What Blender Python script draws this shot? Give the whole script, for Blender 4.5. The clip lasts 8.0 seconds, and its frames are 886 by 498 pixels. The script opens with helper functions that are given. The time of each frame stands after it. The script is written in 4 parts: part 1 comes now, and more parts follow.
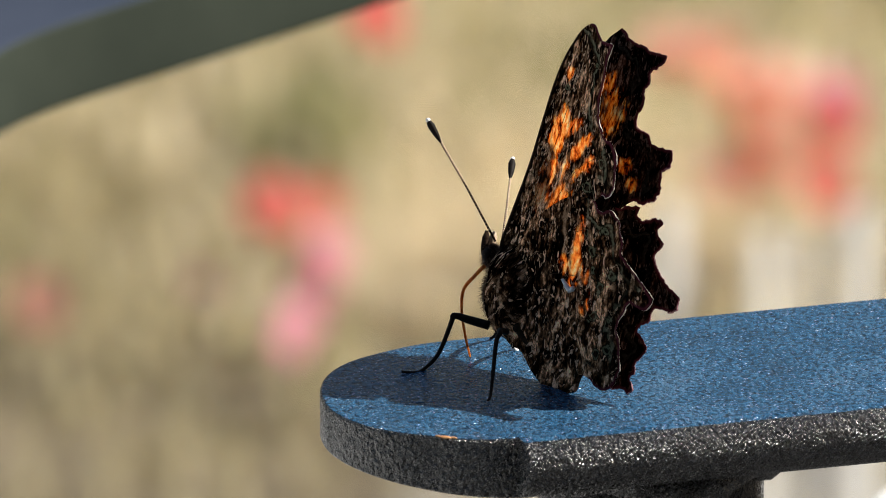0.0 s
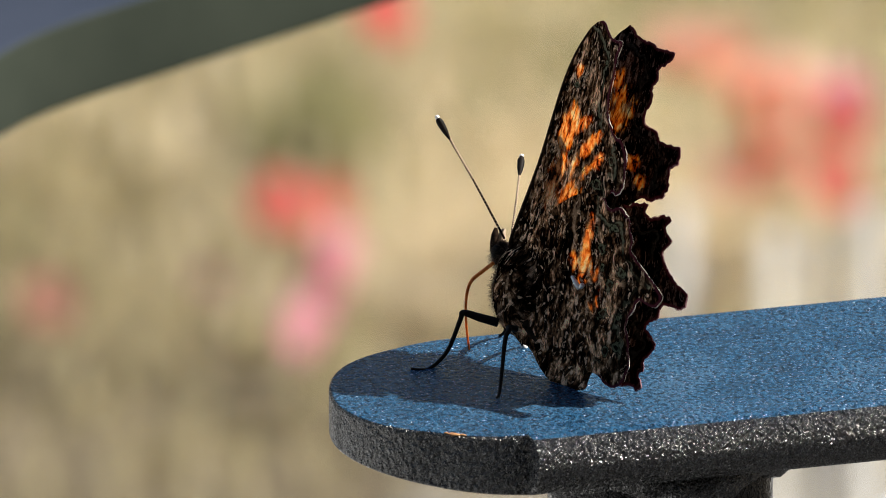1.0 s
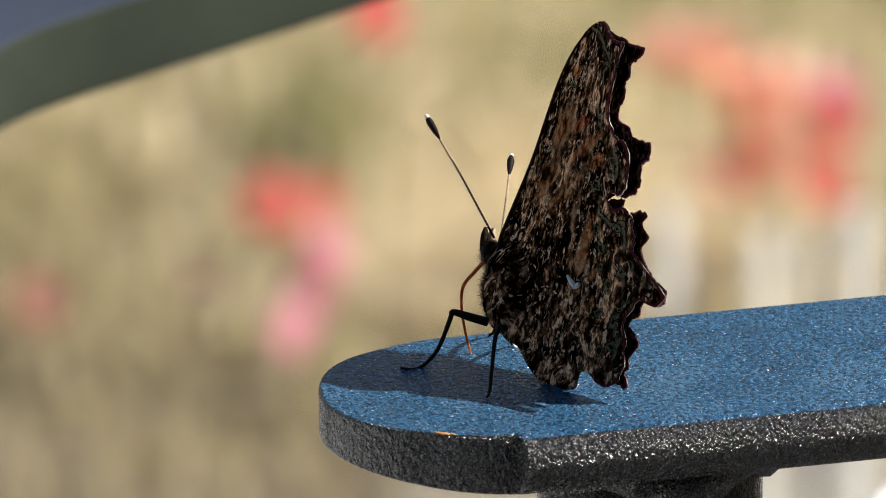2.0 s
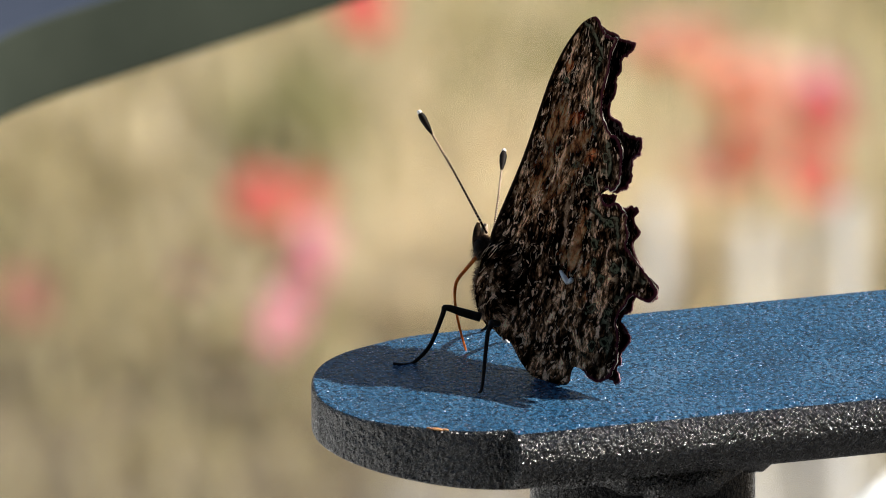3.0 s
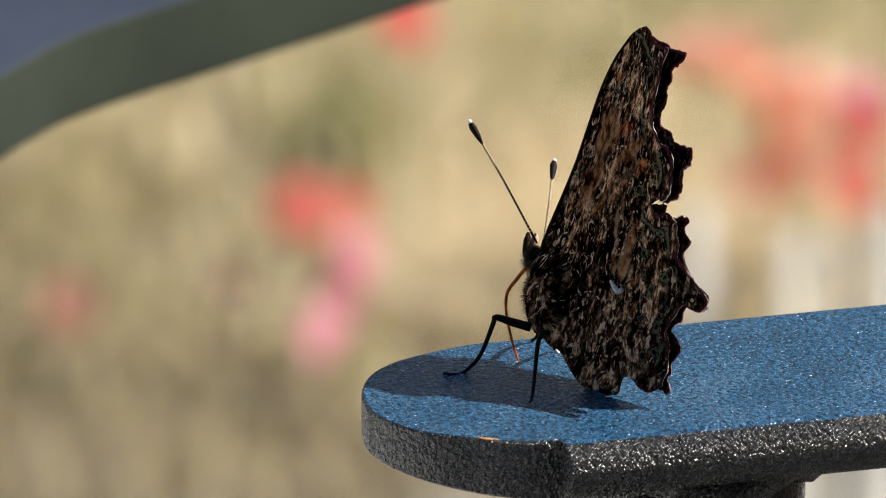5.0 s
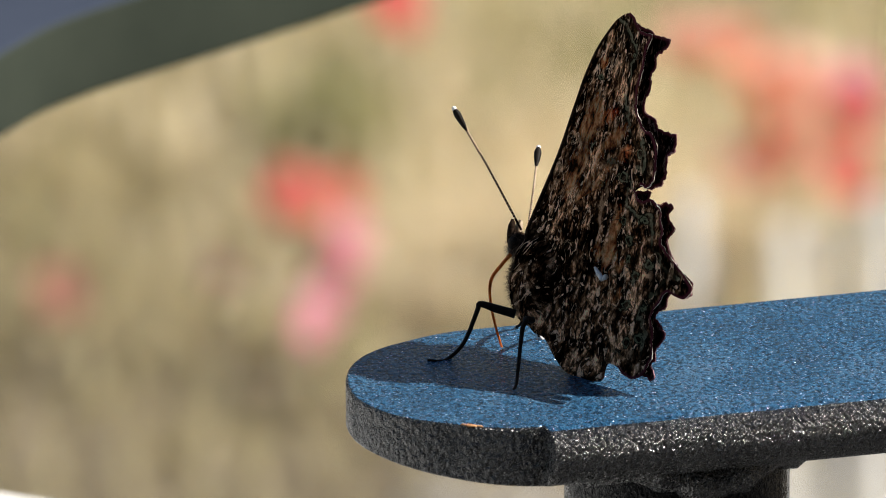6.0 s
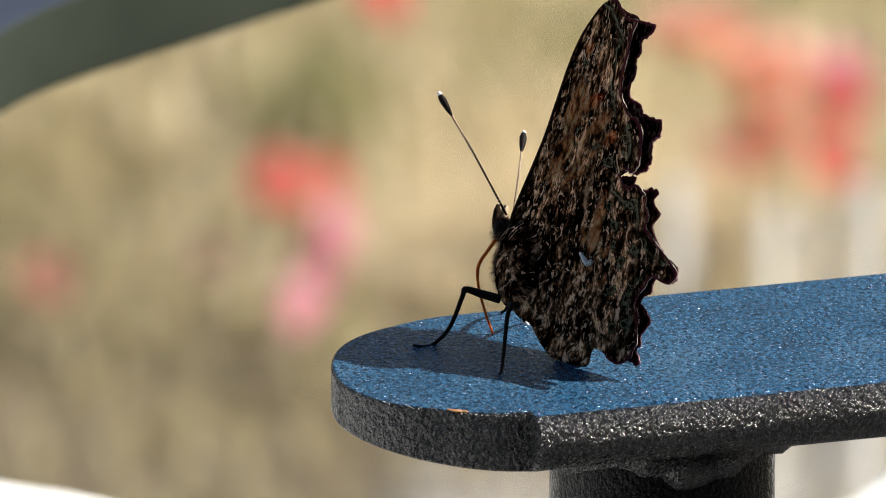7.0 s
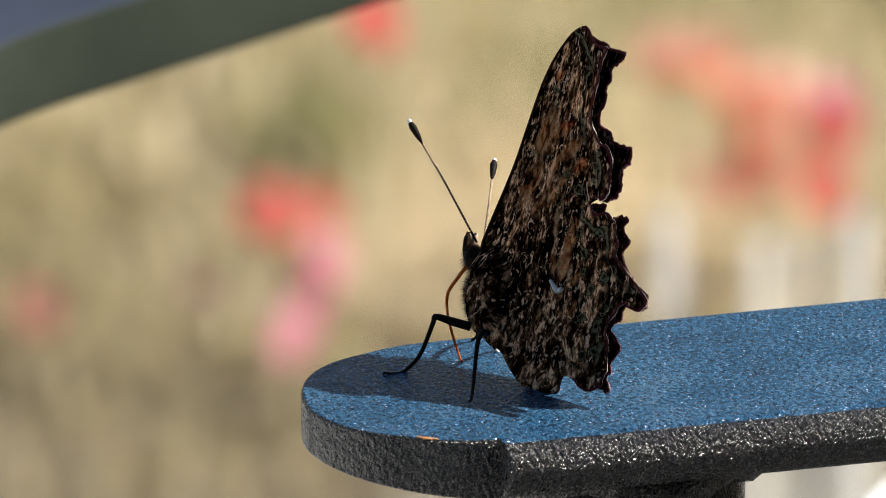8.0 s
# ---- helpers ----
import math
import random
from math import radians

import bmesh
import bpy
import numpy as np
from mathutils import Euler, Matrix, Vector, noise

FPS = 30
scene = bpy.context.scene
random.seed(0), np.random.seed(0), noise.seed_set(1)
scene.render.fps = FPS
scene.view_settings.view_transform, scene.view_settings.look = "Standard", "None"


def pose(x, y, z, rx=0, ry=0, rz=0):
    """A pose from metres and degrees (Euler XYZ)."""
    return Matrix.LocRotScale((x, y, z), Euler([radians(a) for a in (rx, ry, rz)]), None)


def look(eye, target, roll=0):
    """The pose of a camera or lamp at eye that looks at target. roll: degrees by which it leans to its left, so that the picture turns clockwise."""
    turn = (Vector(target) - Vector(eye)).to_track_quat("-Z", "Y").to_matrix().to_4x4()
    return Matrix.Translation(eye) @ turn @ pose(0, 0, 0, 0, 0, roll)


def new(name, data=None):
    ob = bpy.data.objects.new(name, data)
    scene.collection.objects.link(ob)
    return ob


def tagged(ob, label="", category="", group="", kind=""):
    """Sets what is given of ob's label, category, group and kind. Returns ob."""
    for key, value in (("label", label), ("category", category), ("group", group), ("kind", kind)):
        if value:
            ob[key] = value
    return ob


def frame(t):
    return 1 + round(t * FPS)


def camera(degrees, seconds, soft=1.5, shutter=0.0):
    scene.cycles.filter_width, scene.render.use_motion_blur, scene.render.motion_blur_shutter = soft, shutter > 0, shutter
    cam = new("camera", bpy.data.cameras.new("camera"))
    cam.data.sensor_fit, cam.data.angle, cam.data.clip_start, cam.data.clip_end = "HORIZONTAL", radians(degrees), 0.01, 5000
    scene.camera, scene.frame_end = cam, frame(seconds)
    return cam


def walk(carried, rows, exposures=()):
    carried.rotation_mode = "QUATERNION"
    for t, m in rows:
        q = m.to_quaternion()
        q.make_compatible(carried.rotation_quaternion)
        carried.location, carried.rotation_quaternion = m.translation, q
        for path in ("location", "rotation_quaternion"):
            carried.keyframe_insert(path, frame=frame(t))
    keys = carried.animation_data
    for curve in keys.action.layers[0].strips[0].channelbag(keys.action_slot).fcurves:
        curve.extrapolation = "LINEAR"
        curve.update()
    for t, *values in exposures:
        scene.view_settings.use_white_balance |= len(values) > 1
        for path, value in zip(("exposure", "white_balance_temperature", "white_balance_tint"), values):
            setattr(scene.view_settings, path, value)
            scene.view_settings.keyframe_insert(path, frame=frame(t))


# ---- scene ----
# ---- camera ----
MM = 0.001
HZ = 0.66                       # height of the armrest's top
EYE_AIM = Vector((-0.00345, 0.00419, HZ + 0.01152))
VIEW = Vector((0, math.cos(radians(20)), -math.sin(radians(20))))
CAM_UP = Vector((0, math.sin(radians(20)), math.cos(radians(20))))
DIST = 1.2
cam = camera(3.684, 8.0, soft=0.8)
cam.data.dof.use_dof = True
cam.data.dof.focus_distance = DIST + 0.004
cam.data.dof.aperture_fstop = 68

# seconds, sway of the aim (right, up) and of the hand (right, up) in millimetres
SWAY = [
    (0.0, 0.00, 0.00, -0.00, 0.00),
    (0.1, 0.25, -0.15, 0.01, -0.05),
    (0.2, 0.39, -0.15, 0.02, -0.10),
    (0.3, 0.54, -0.15, 0.02, -0.14),
    (0.4, 0.34, 0.10, 0.03, -0.19),
    (0.5, -0.02, 0.20, 0.04, -0.24),
    (0.6, 0.00, -0.05, 0.02, -0.22),
    (0.7, -0.05, -0.05, 0.01, -0.19),
    (0.8, -0.20, -0.30, -0.01, -0.17),
    (0.9, -0.30, -0.39, -0.02, -0.14),
    (1.0, -0.79, -0.25, -0.04, -0.12),
    (1.1, -0.98, -0.20, -0.21, -0.15),
    (1.2, -1.18, -0.20, -0.38, -0.18),
    (1.3, -1.23, -0.20, -0.55, -0.22),
    (1.4, -1.67, -0.10, -0.71, -0.25),
    (1.5, -2.26, -0.25, -0.88, -0.28),
    (1.6, -2.81, -0.25, -0.69, -0.26),
    (1.7, -2.76, -0.25, -0.50, -0.23),
    (1.8, -2.12, -0.25, -0.31, -0.21),
    (1.9, -1.18, -0.25, -0.11, -0.18),
    (2.0, 0.10, -0.30, 0.08, -0.16),
    (2.1, 0.84, -0.30, 0.12, -0.16),
    (2.2, 1.08, -0.30, 0.16, -0.16),
    (3.3, 0.54, -0.79, -0.96, -0.08),
    (3.4, 0.39, -0.74, -0.98, -0.08),
    (3.5, 0.02, -0.69, -1.00, -0.08),
    (3.6, 0.20, -0.74, -0.91, -0.09),
    (3.7, 0.49, -0.74, -0.81, -0.10),
    (3.8, 0.54, -0.74, -0.71, -0.10),
    (3.9, 0.39, -0.54, -0.62, -0.11),
    (4.0, -0.12, -0.44, -0.52, -0.12),
    (4.1, -0.69, -0.39, -0.81, -0.11),
    (4.2, -1.48, -0.30, -1.10, -0.10),
    (4.3, -1.82, -0.20, -1.39, -0.10),
    (4.4, -2.31, 0.05, -1.68, -0.09),
    (4.5, -2.76, 0.25, -1.97, -0.08),
    (4.6, -3.05, 0.30, -2.03, -0.08),
    (4.7, -3.54, 0.34, -2.09, -0.08),
    (5.8, -2.81, -0.79, -0.96, 0.00),
    (5.9, -2.66, -0.84, -0.86, 0.00),
    (6.0, -2.26, -1.01, -0.76, 0.00),
    (6.1, -1.67, -1.18, -0.84, 0.01),
    (6.2, -1.53, -1.33, -0.91, 0.02),
    (6.3, -1.62, -1.43, -0.98, 0.02),
    (6.4, -1.82, -1.53, -1.05, 0.03),
    (6.5, -1.77, -1.67, -1.12, 0.04),
    (6.6, -1.08, -1.87, -1.01, 0.01),
    (6.8, -0.49, -2.21, -0.79, -0.06),
    (7.0, -0.98, -2.29, -0.56, -0.12),
    (7.1, -0.84, -2.36, -0.29, -0.11),
    (7.3, -0.10, -2.36, 0.26, -0.10),
    (7.4, 0.30, -2.31, 0.53, -0.09),
    (7.5, 0.54, -2.07, 0.80, -0.08),
    (7.6, 0.98, -1.67, 1.11, -0.19),
    (7.7, 1.08, -1.13, 1.41, -0.31),
    (7.8, 1.28, -0.69, 1.72, -0.42),
    (7.9, 1.38, -0.30, 2.02, -0.53),
    (8.0, 1.62, 0.10, 2.33, -0.64),
]


def held(sx, sy, hx, hy):
    aim = EYE_AIM + Vector((sx * MM, 0, 0)) + CAM_UP * (sy * MM)
    eye = EYE_AIM - VIEW * DIST + Vector((hx * MM, 0, 0)) + CAM_UP * (hy * MM)
    return look(eye, aim)


walk(cam, [(t, held(a, b, c, d)) for t, a, b, c, d in SWAY])

# ---- world and sun ----
SUN_EL, SUN_AZ = radians(40), radians(11)      # azimuth from +x towards +y
sun_way = Vector((math.cos(SUN_EL) * math.cos(SUN_AZ), math.cos(SUN_EL) * math.sin(SUN_AZ), math.sin(SUN_EL)))
world = bpy.data.worlds.new("sky")
scene.world = world
world.use_nodes = True
wn = world.node_tree
sky = wn.nodes.new("ShaderNodeTexSky")
sky.sky_type, sky.sun_disc = "NISHITA", False
sky.sun_elevation, sky.sun_rotation = SUN_EL, math.pi / 2 - SUN_AZ
wn.links.new(sky.outputs[0], wn.nodes["Background"].inputs[0])
wn.nodes["Background"].inputs[1].default_value = 0.05
sun = new("sun", bpy.data.lights.new("sun", "SUN"))
sun.data.energy, sun.data.angle, sun.data.color = 4.6, radians(0.6), (1.0, 0.93, 0.84)
sun.matrix_world = look(sun_way * 10, (0, 0, 0))
scene.view_settings.exposure = 1.02


# ---- materials ----
def material(name):
    m = bpy.data.materials.new(name)
    m.use_nodes = True
    nt = m.node_tree
    return m, nt, nt.nodes["Principled BSDF"]


def node(nt, kind, **inputs):
    n = nt.nodes.new(kind)
    for k, v in inputs.items():
        n.inputs[k.replace("_", " ")].default_value = v
    return n


def ramp(nt, fac, stops):
    r = nt.nodes.new("ShaderNodeValToRGB")
    e = r.color_ramp.elements
    while len(e) < len(stops):
        e.new(0.5)
    for i, (p, c) in enumerate(stops):
        e[i].position, e[i].color = p, (*c, 1)
    nt.links.new(fac, r.inputs[0])
    return r.outputs[0]


def coords(nt, scale=(1, 1, 1)):
    tc = nt.nodes.new("ShaderNodeTexCoord")
    mp = nt.nodes.new("ShaderNodeMapping")
    mp.inputs["Scale"].default_value = scale
    nt.links.new(tc.outputs["Object"], mp.inputs[0])
    return mp.outputs[0]


def noise_of(nt, co, scale, detail=4, rough=0.6, dist=0.0):
    n = node(nt, "ShaderNodeTexNoise", Scale=scale, Detail=detail, Roughness=rough, Distortion=dist)
    nt.links.new(co, n.inputs["Vector"])
    return n.outputs[0]


def bump(nt, height, strength, distance, bsdf, before=None):
    b = node(nt, "ShaderNodeBump", Strength=strength, Distance=distance)
    nt.links.new(height, b.inputs["Height"])
    if before:
        nt.links.new(before, b.inputs["Normal"])
    nt.links.new(b.outputs[0], bsdf.inputs["Normal"])
    return b.outputs[0]


def simple(name, stops, scale, rough=0.6, metal=0.0, relief=0.0, distance=0.001, stretch=(1, 1, 1), spec=0.5, detail=4):
    m, nt, b = material(name)
    co = coords(nt, stretch)
    n = noise_of(nt, co, scale, detail)
    nt.links.new(ramp(nt, n, stops), b.inputs["Base Color"])
    b.inputs["Roughness"].default_value, b.inputs["Metallic"].default_value = rough, metal
    b.inputs["Specular IOR Level"].default_value = spec
    if relief:
        bump(nt, n, relief, distance, b)
    return m


def glints(nt, b, co, normal, scale, share, where, span, tint):
    """Metal flakes lie at all angles in the enamel and glint."""
    flake = nt.nodes.new("ShaderNodeTexVoronoi")
    flake.inputs["Scale"].default_value = scale
    nt.links.new(co, flake.inputs["Vector"])
    glint = node(nt, "ShaderNodeBsdfAnisotropic", Roughness=0.28)
    nt.links.new(ramp(nt, tint, [(0.4, (0.3, 0.48, 0.95)), (0.48, (0.5, 0.68, 0.95)), (0.53, (0.75, 0.85, 0.85)), (0.6, (0.85, 0.55, 0.85))]), glint.inputs["Color"])
    lie = node(nt, "ShaderNodeVectorMath")
    lie.operation = "SUBTRACT"
    lie.inputs[1].default_value = (0.5, 0.5, 0.5)
    nt.links.new(flake.outputs["Color"], lie.inputs[0])
    tilt = node(nt, "ShaderNodeVectorMath")
    tilt.operation = "MULTIPLY_ADD"
    tilt.inputs[1].default_value = (1.3, 1.3, 1.3)
    nt.links.new(lie.outputs[0], tilt.inputs[0])
    nt.links.new(normal, tilt.inputs[2])
    unit = node(nt, "ShaderNodeVectorMath")
    unit.operation = "NORMALIZE"
    nt.links.new(tilt.outputs[0], unit.inputs[0])
    nt.links.new(unit.outputs[0], glint.inputs["Normal"])
    both = nt.nodes.new("ShaderNodeMixShader")
    rare = nt.nodes.new("ShaderNodeMath")
    rare.operation = "MULTIPLY"
    nt.links.new(ramp(nt, where, [(span[0], (0, 0, 0)), (span[1], (share,) * 3)]), rare.inputs[0])
    nt.links.new(ramp(nt, flake.outputs["Distance"], [(0.3, (1,) * 3), (0.55, (0, 0, 0))]), rare.inputs[1])
    nt.links.new(rare.outputs[0], both.inputs[0])
    nt.links.new(b.outputs[0], both.inputs[1])
    nt.links.new(glint.outputs[0], both.inputs[2])
    nt.links.new(both.outputs[0], nt.nodes["Material Output"].inputs[0])


def hammered_paint(name="hammered_blue_paint"):
    """Blue hammered enamel on steel with fine bright flakes and a dull worn film."""
    m, nt, b = material(name)
    co = coords(nt)
    grain = noise_of(nt, co, 1900, 3, 0.65, 0.3)
    fine = noise_of(nt, co, 6500, 2, 0.5)
    film = noise_of(nt, co, 90, 5, 0.65)
    base = ramp(nt, film, [(0.32, (0.01, 0.046, 0.1)), (0.5, (0.018, 0.074, 0.152)), (0.68, (0.036, 0.096, 0.175))])
    pits = ramp(nt, grain, [(0.38, (0.08, 0.1, 0.12)), (0.5, (1, 1, 1)), (0.62, (1.45, 1.45, 1.4))])
    worn = nt.nodes.new("ShaderNodeMix")
    worn.data_type, worn.blend_type = "RGBA", "MULTIPLY"
    worn.inputs["Factor"].default_value = 0.8
    nt.links.new(base, worn.inputs["A"])
    nt.links.new(pits, worn.inputs["B"])
    flake = nt.nodes.new("ShaderNodeTexVoronoi")
    flake.inputs["Scale"].default_value = 3600
    nt.links.new(co, flake.inputs["Vector"])
    bright = ramp(nt, flake.outputs["Color"], [(0.78, (0, 0, 0)), (0.86, (0.75, 0.75, 0.75))])
    near = ramp(nt, flake.outputs["Distance"], [(0.25, (1, 1, 1)), (0.5, (0, 0, 0))])
    dot = nt.nodes.new("ShaderNodeMix")
    dot.data_type, dot.blend_type = "RGBA", "MULTIPLY"
    dot.inputs["Factor"].default_value = 1
    nt.links.new(bright, dot.inputs["A"])
    nt.links.new(near, dot.inputs["B"])
    mix = nt.nodes.new("ShaderNodeMix")
    mix.data_type = "RGBA"
    nt.links.new(dot.outputs["Result"], mix.inputs["Factor"])
    nt.links.new(worn.outputs["Result"], mix.inputs["A"])
    tint = ramp(nt, fine, [(0.35, (0.04, 0.17, 0.3)), (0.5, (0.1, 0.22, 0.31)), (0.65, (0.2, 0.24, 0.27))])
    nt.links.new(tint, mix.inputs["B"])
    nt.links.new(mix.outputs["Result"], b.inputs["Base Color"])
    nt.links.new(ramp(nt, film, [(0.3, (0.16,) * 3), (0.7, (0.28,) * 3)]), b.inputs["Roughness"])
    b.inputs["Specular IOR Level"].default_value = 0.1
    n1 = bump(nt, grain, 1.0, 0.00045, b)
    bump(nt, fine, 0.7, 0.00008, b, n1)
    glints(nt, b, co, n1, 4200, 0.5, noise_of(nt, co, 3000, 1, 0.5), (0.565, 0.63), fine)
    return m


def shade_dark_paint(name="coarse_hammered_shade_paint", ior=1.8, high=0.016, relief=0.0009):
    """Thick, glossy enamel of the drawn-in edges with a coarse hammer grain; its near-black paints in their shade."""
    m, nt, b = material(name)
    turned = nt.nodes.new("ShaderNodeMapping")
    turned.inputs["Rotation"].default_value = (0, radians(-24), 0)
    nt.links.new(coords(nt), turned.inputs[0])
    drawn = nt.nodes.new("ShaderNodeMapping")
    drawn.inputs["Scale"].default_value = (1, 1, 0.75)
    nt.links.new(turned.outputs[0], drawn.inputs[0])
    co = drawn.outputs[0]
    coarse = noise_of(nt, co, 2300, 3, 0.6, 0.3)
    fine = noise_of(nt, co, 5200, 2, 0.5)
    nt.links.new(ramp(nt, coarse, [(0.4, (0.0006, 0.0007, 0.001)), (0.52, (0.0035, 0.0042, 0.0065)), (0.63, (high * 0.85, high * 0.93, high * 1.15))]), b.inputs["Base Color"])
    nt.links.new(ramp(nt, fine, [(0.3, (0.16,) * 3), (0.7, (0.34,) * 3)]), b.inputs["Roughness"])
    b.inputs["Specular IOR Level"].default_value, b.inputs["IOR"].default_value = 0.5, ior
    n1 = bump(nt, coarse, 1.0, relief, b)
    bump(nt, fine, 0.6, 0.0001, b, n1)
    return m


PAINT = hammered_paint()
SHADE_PAINT = shade_dark_paint()
# same enamel for the post, with the shade under the arm in its colour
POST_SHADE_PAINT = shade_dark_paint("shade_black_post_paint", 1.22, 0.006, 0.0004)
WHITE_CLOTH = simple("white_cloth", [(0.3, (0.72, 0.74, 0.74)), (0.7, (0.82, 0.83, 0.82))], 300, 0.9, relief=0.3)


# ---- helpers for meshes ----
def part(name, bm, mat, parent=None, label="", smooth=True):
    me = bpy.data.meshes.new(name)
    bm.normal_update()
    bm.to_mesh(me)
    bm.free()
    me.polygons.foreach_set("use_smooth", [smooth] * len(me.polygons))
    me.materials.append(mat)
    ob = new(name, me)
    if parent:
        ob.parent = parent
    if label:
        tagged(ob, label)
    return ob


def thing(name, m, label, category, group="", kind=""):
    ob = new(name)
    ob.empty_display_size = 0.01
    ob.matrix_world = m
    return tagged(ob, label, category, group, kind)


def curve_through(points, steps):
    """Catmull-Rom points through the given ones."""
    p = [Vector(q) for q in points]
    p = [2 * p[0] - p[1], *p, 2 * p[-1] - p[-2]]
    out = []
    for i in range(1, len(p) - 2):
        a, b, c, d = p[i - 1:i + 3]
        for s in range(steps):
            t = s / steps
            out.append(0.5 * (2 * b + (c - a) * t + (2 * a - 5 * b + 4 * c - d) * t * t + (3 * b - a - 3 * c + d) * t ** 3))
    return out + [p[-2]]


def tube(points, radii, sides=10, steps=4, bm=None):
    """A round rod through the points; radii follow the points."""
    bm = bm or bmesh.new()
    path = curve_through(points, steps)
    n = len(path)
    side = Vector((0.3, 1, 0.2)).normalized()
    rings = []
    for i, p in enumerate(path):
        d = (path[min(i + 1, n - 1)] - path[max(i - 1, 0)]).normalized()
        side = (side - d * side.dot(d)).normalized()
        up = d.cross(side)
        f = i / (n - 1) * (len(radii) - 1)
        k = min(int(f), len(radii) - 2)
        r = radii[k] + (radii[k + 1] - radii[k]) * (f - k)
        rings.append([bm.verts.new(p + (side * math.cos(a) + up * math.sin(a)) * r)
                      for a in (2 * math.pi * j / sides for j in range(sides))])
    for a, b in zip(rings, rings[1:]):
        for j in range(sides):
            bm.faces.new((a[j], a[(j + 1) % sides], b[(j + 1) % sides], b[j]))
    bm.faces.new(rings[0][::-1])
    bm.faces.new(rings[-1])
    return bm


def blob(size, at=(0, 0, 0), turn=(0, 0, 0), rough=0.0, freq=1.0, subdivisions=3, bm=None):
    """A rounded lump with an uneven skin."""
    bm = bm or bmesh.new()
    made = bmesh.ops.create_icosphere(bm, subdivisions=subdivisions, radius=1)["verts"]
    m = pose(*at, *turn)
    for v in made:
        c = v.co.copy()
        k = 1 + rough * noise.noise(c * freq * 3)
        v.co = m @ Vector((c.x * size[0] * k, c.y * size[1] * k, c.z * size[2] * k))
    return bm


# ---- ground ----
def build_ground():
    m, nt, b = material("dry_lawn_soil")
    co = coords(nt)
    big = noise_of(nt, co, 14, 5, 0.6)
    small = noise_of(nt, co, 160, 5, 0.7)
    add = node(nt, "ShaderNodeMath")
    nt.links.new(big, add.inputs[0])
    nt.links.new(small, add.inputs[1])
    half = node(nt, "ShaderNodeMath", )
    half.operation = "MULTIPLY"
    half.inputs[1].default_value = 0.5
    nt.links.new(add.outputs[0], half.inputs[0])
    nt.links.new(ramp(nt, half.outputs[0], [(0.35, (0.13, 0.105, 0.069)), (0.5, (0.152, 0.124, 0.083)), (0.65, (0.18, 0.149, 0.101))]), b.inputs["Base Color"])
    b.inputs["Roughness"].default_value = 0.95
    bump(nt, small, 0.4, 0.0015, b)
    bm = bmesh.new()
    bmesh.ops.create_grid(bm, x_segments=60, y_segments=60, size=40)
    for v in bm.verts:
        d = v.co.length
        v.co.z = 0.02 * noise.noise(v.co * 0.3) * min(1, max(0, d - 3) / 6) - 0.0
    tagged(part("ground", bm, m), "dry tan soil and mown straw-coloured lawn", "ground", kind="structure")


build_ground()


def build_sky_block():
    """An unseen wall of lapped boards that ends at a corner, and the eave over it, added behind to block sky light."""
    m = simple("sky_block_boards", [(0.3, (0.03, 0.033, 0.037)), (0.7, (0.05, 0.054, 0.06))], 6, 0.8, relief=0.3, stretch=(1, 1, 0.08))
    wall = thing("sky_block_wall", pose(1.0, -2.0, 0), "unseen slate-grey board wall added to block sky light", "wall", kind="structure")
    bm = bmesh.new()
    bmesh.ops.create_cube(bm, size=1, matrix=Matrix.Diagonal((7.4, 0.05, 0.205, 1)))
    first = part("board", bm, m, wall, "", False)
    first.matrix_local = pose(0, 0, 0.1, -4)
    for k in range(1, 17):
        ob = new("board", first.data)
        ob.parent = wall
        ob.matrix_local = pose(0, 0, 0.1 + 0.2 * k, -4)
    bm = bmesh.new()
    bmesh.ops.create_cube(bm, size=1, matrix=pose(0, 0.3, 3.5, -8) @ Matrix.Diagonal((7.8, 1.1, 0.12, 1)))
    part("eave", bm, m, wall, "unseen dark eave board added to block sky light", False)


build_sky_block()

def build_bounce_block():
    """Unseen dark paving between the wall and the lawn, added to cut bounced light; the seats stand on it."""
    m = simple("bounce_block_paving", [(0.3, (0.025, 0.025, 0.026)), (0.7, (0.05, 0.05, 0.05))], 12, 0.9, relief=0.3)
    bm = bmesh.new()
    bmesh.ops.create_cube(bm, size=1, matrix=pose(1.35, -0.4, 0.004) @ Matrix.Diagonal((5.9, 3.3, 0.03, 1)))
    tagged(part("pavement", bm, m, None, "", False), "unseen charcoal-grey paving added along the wall to cut bounced light", "pavement", kind="structure")


build_bounce_block()

# ---- armchair ----
ARM_TURN = 15.5
ARM_HALF, ARM_ROUND, ARM_LONG = 0.0142, 0.0020, 0.42
ARM_THICK = 0.005


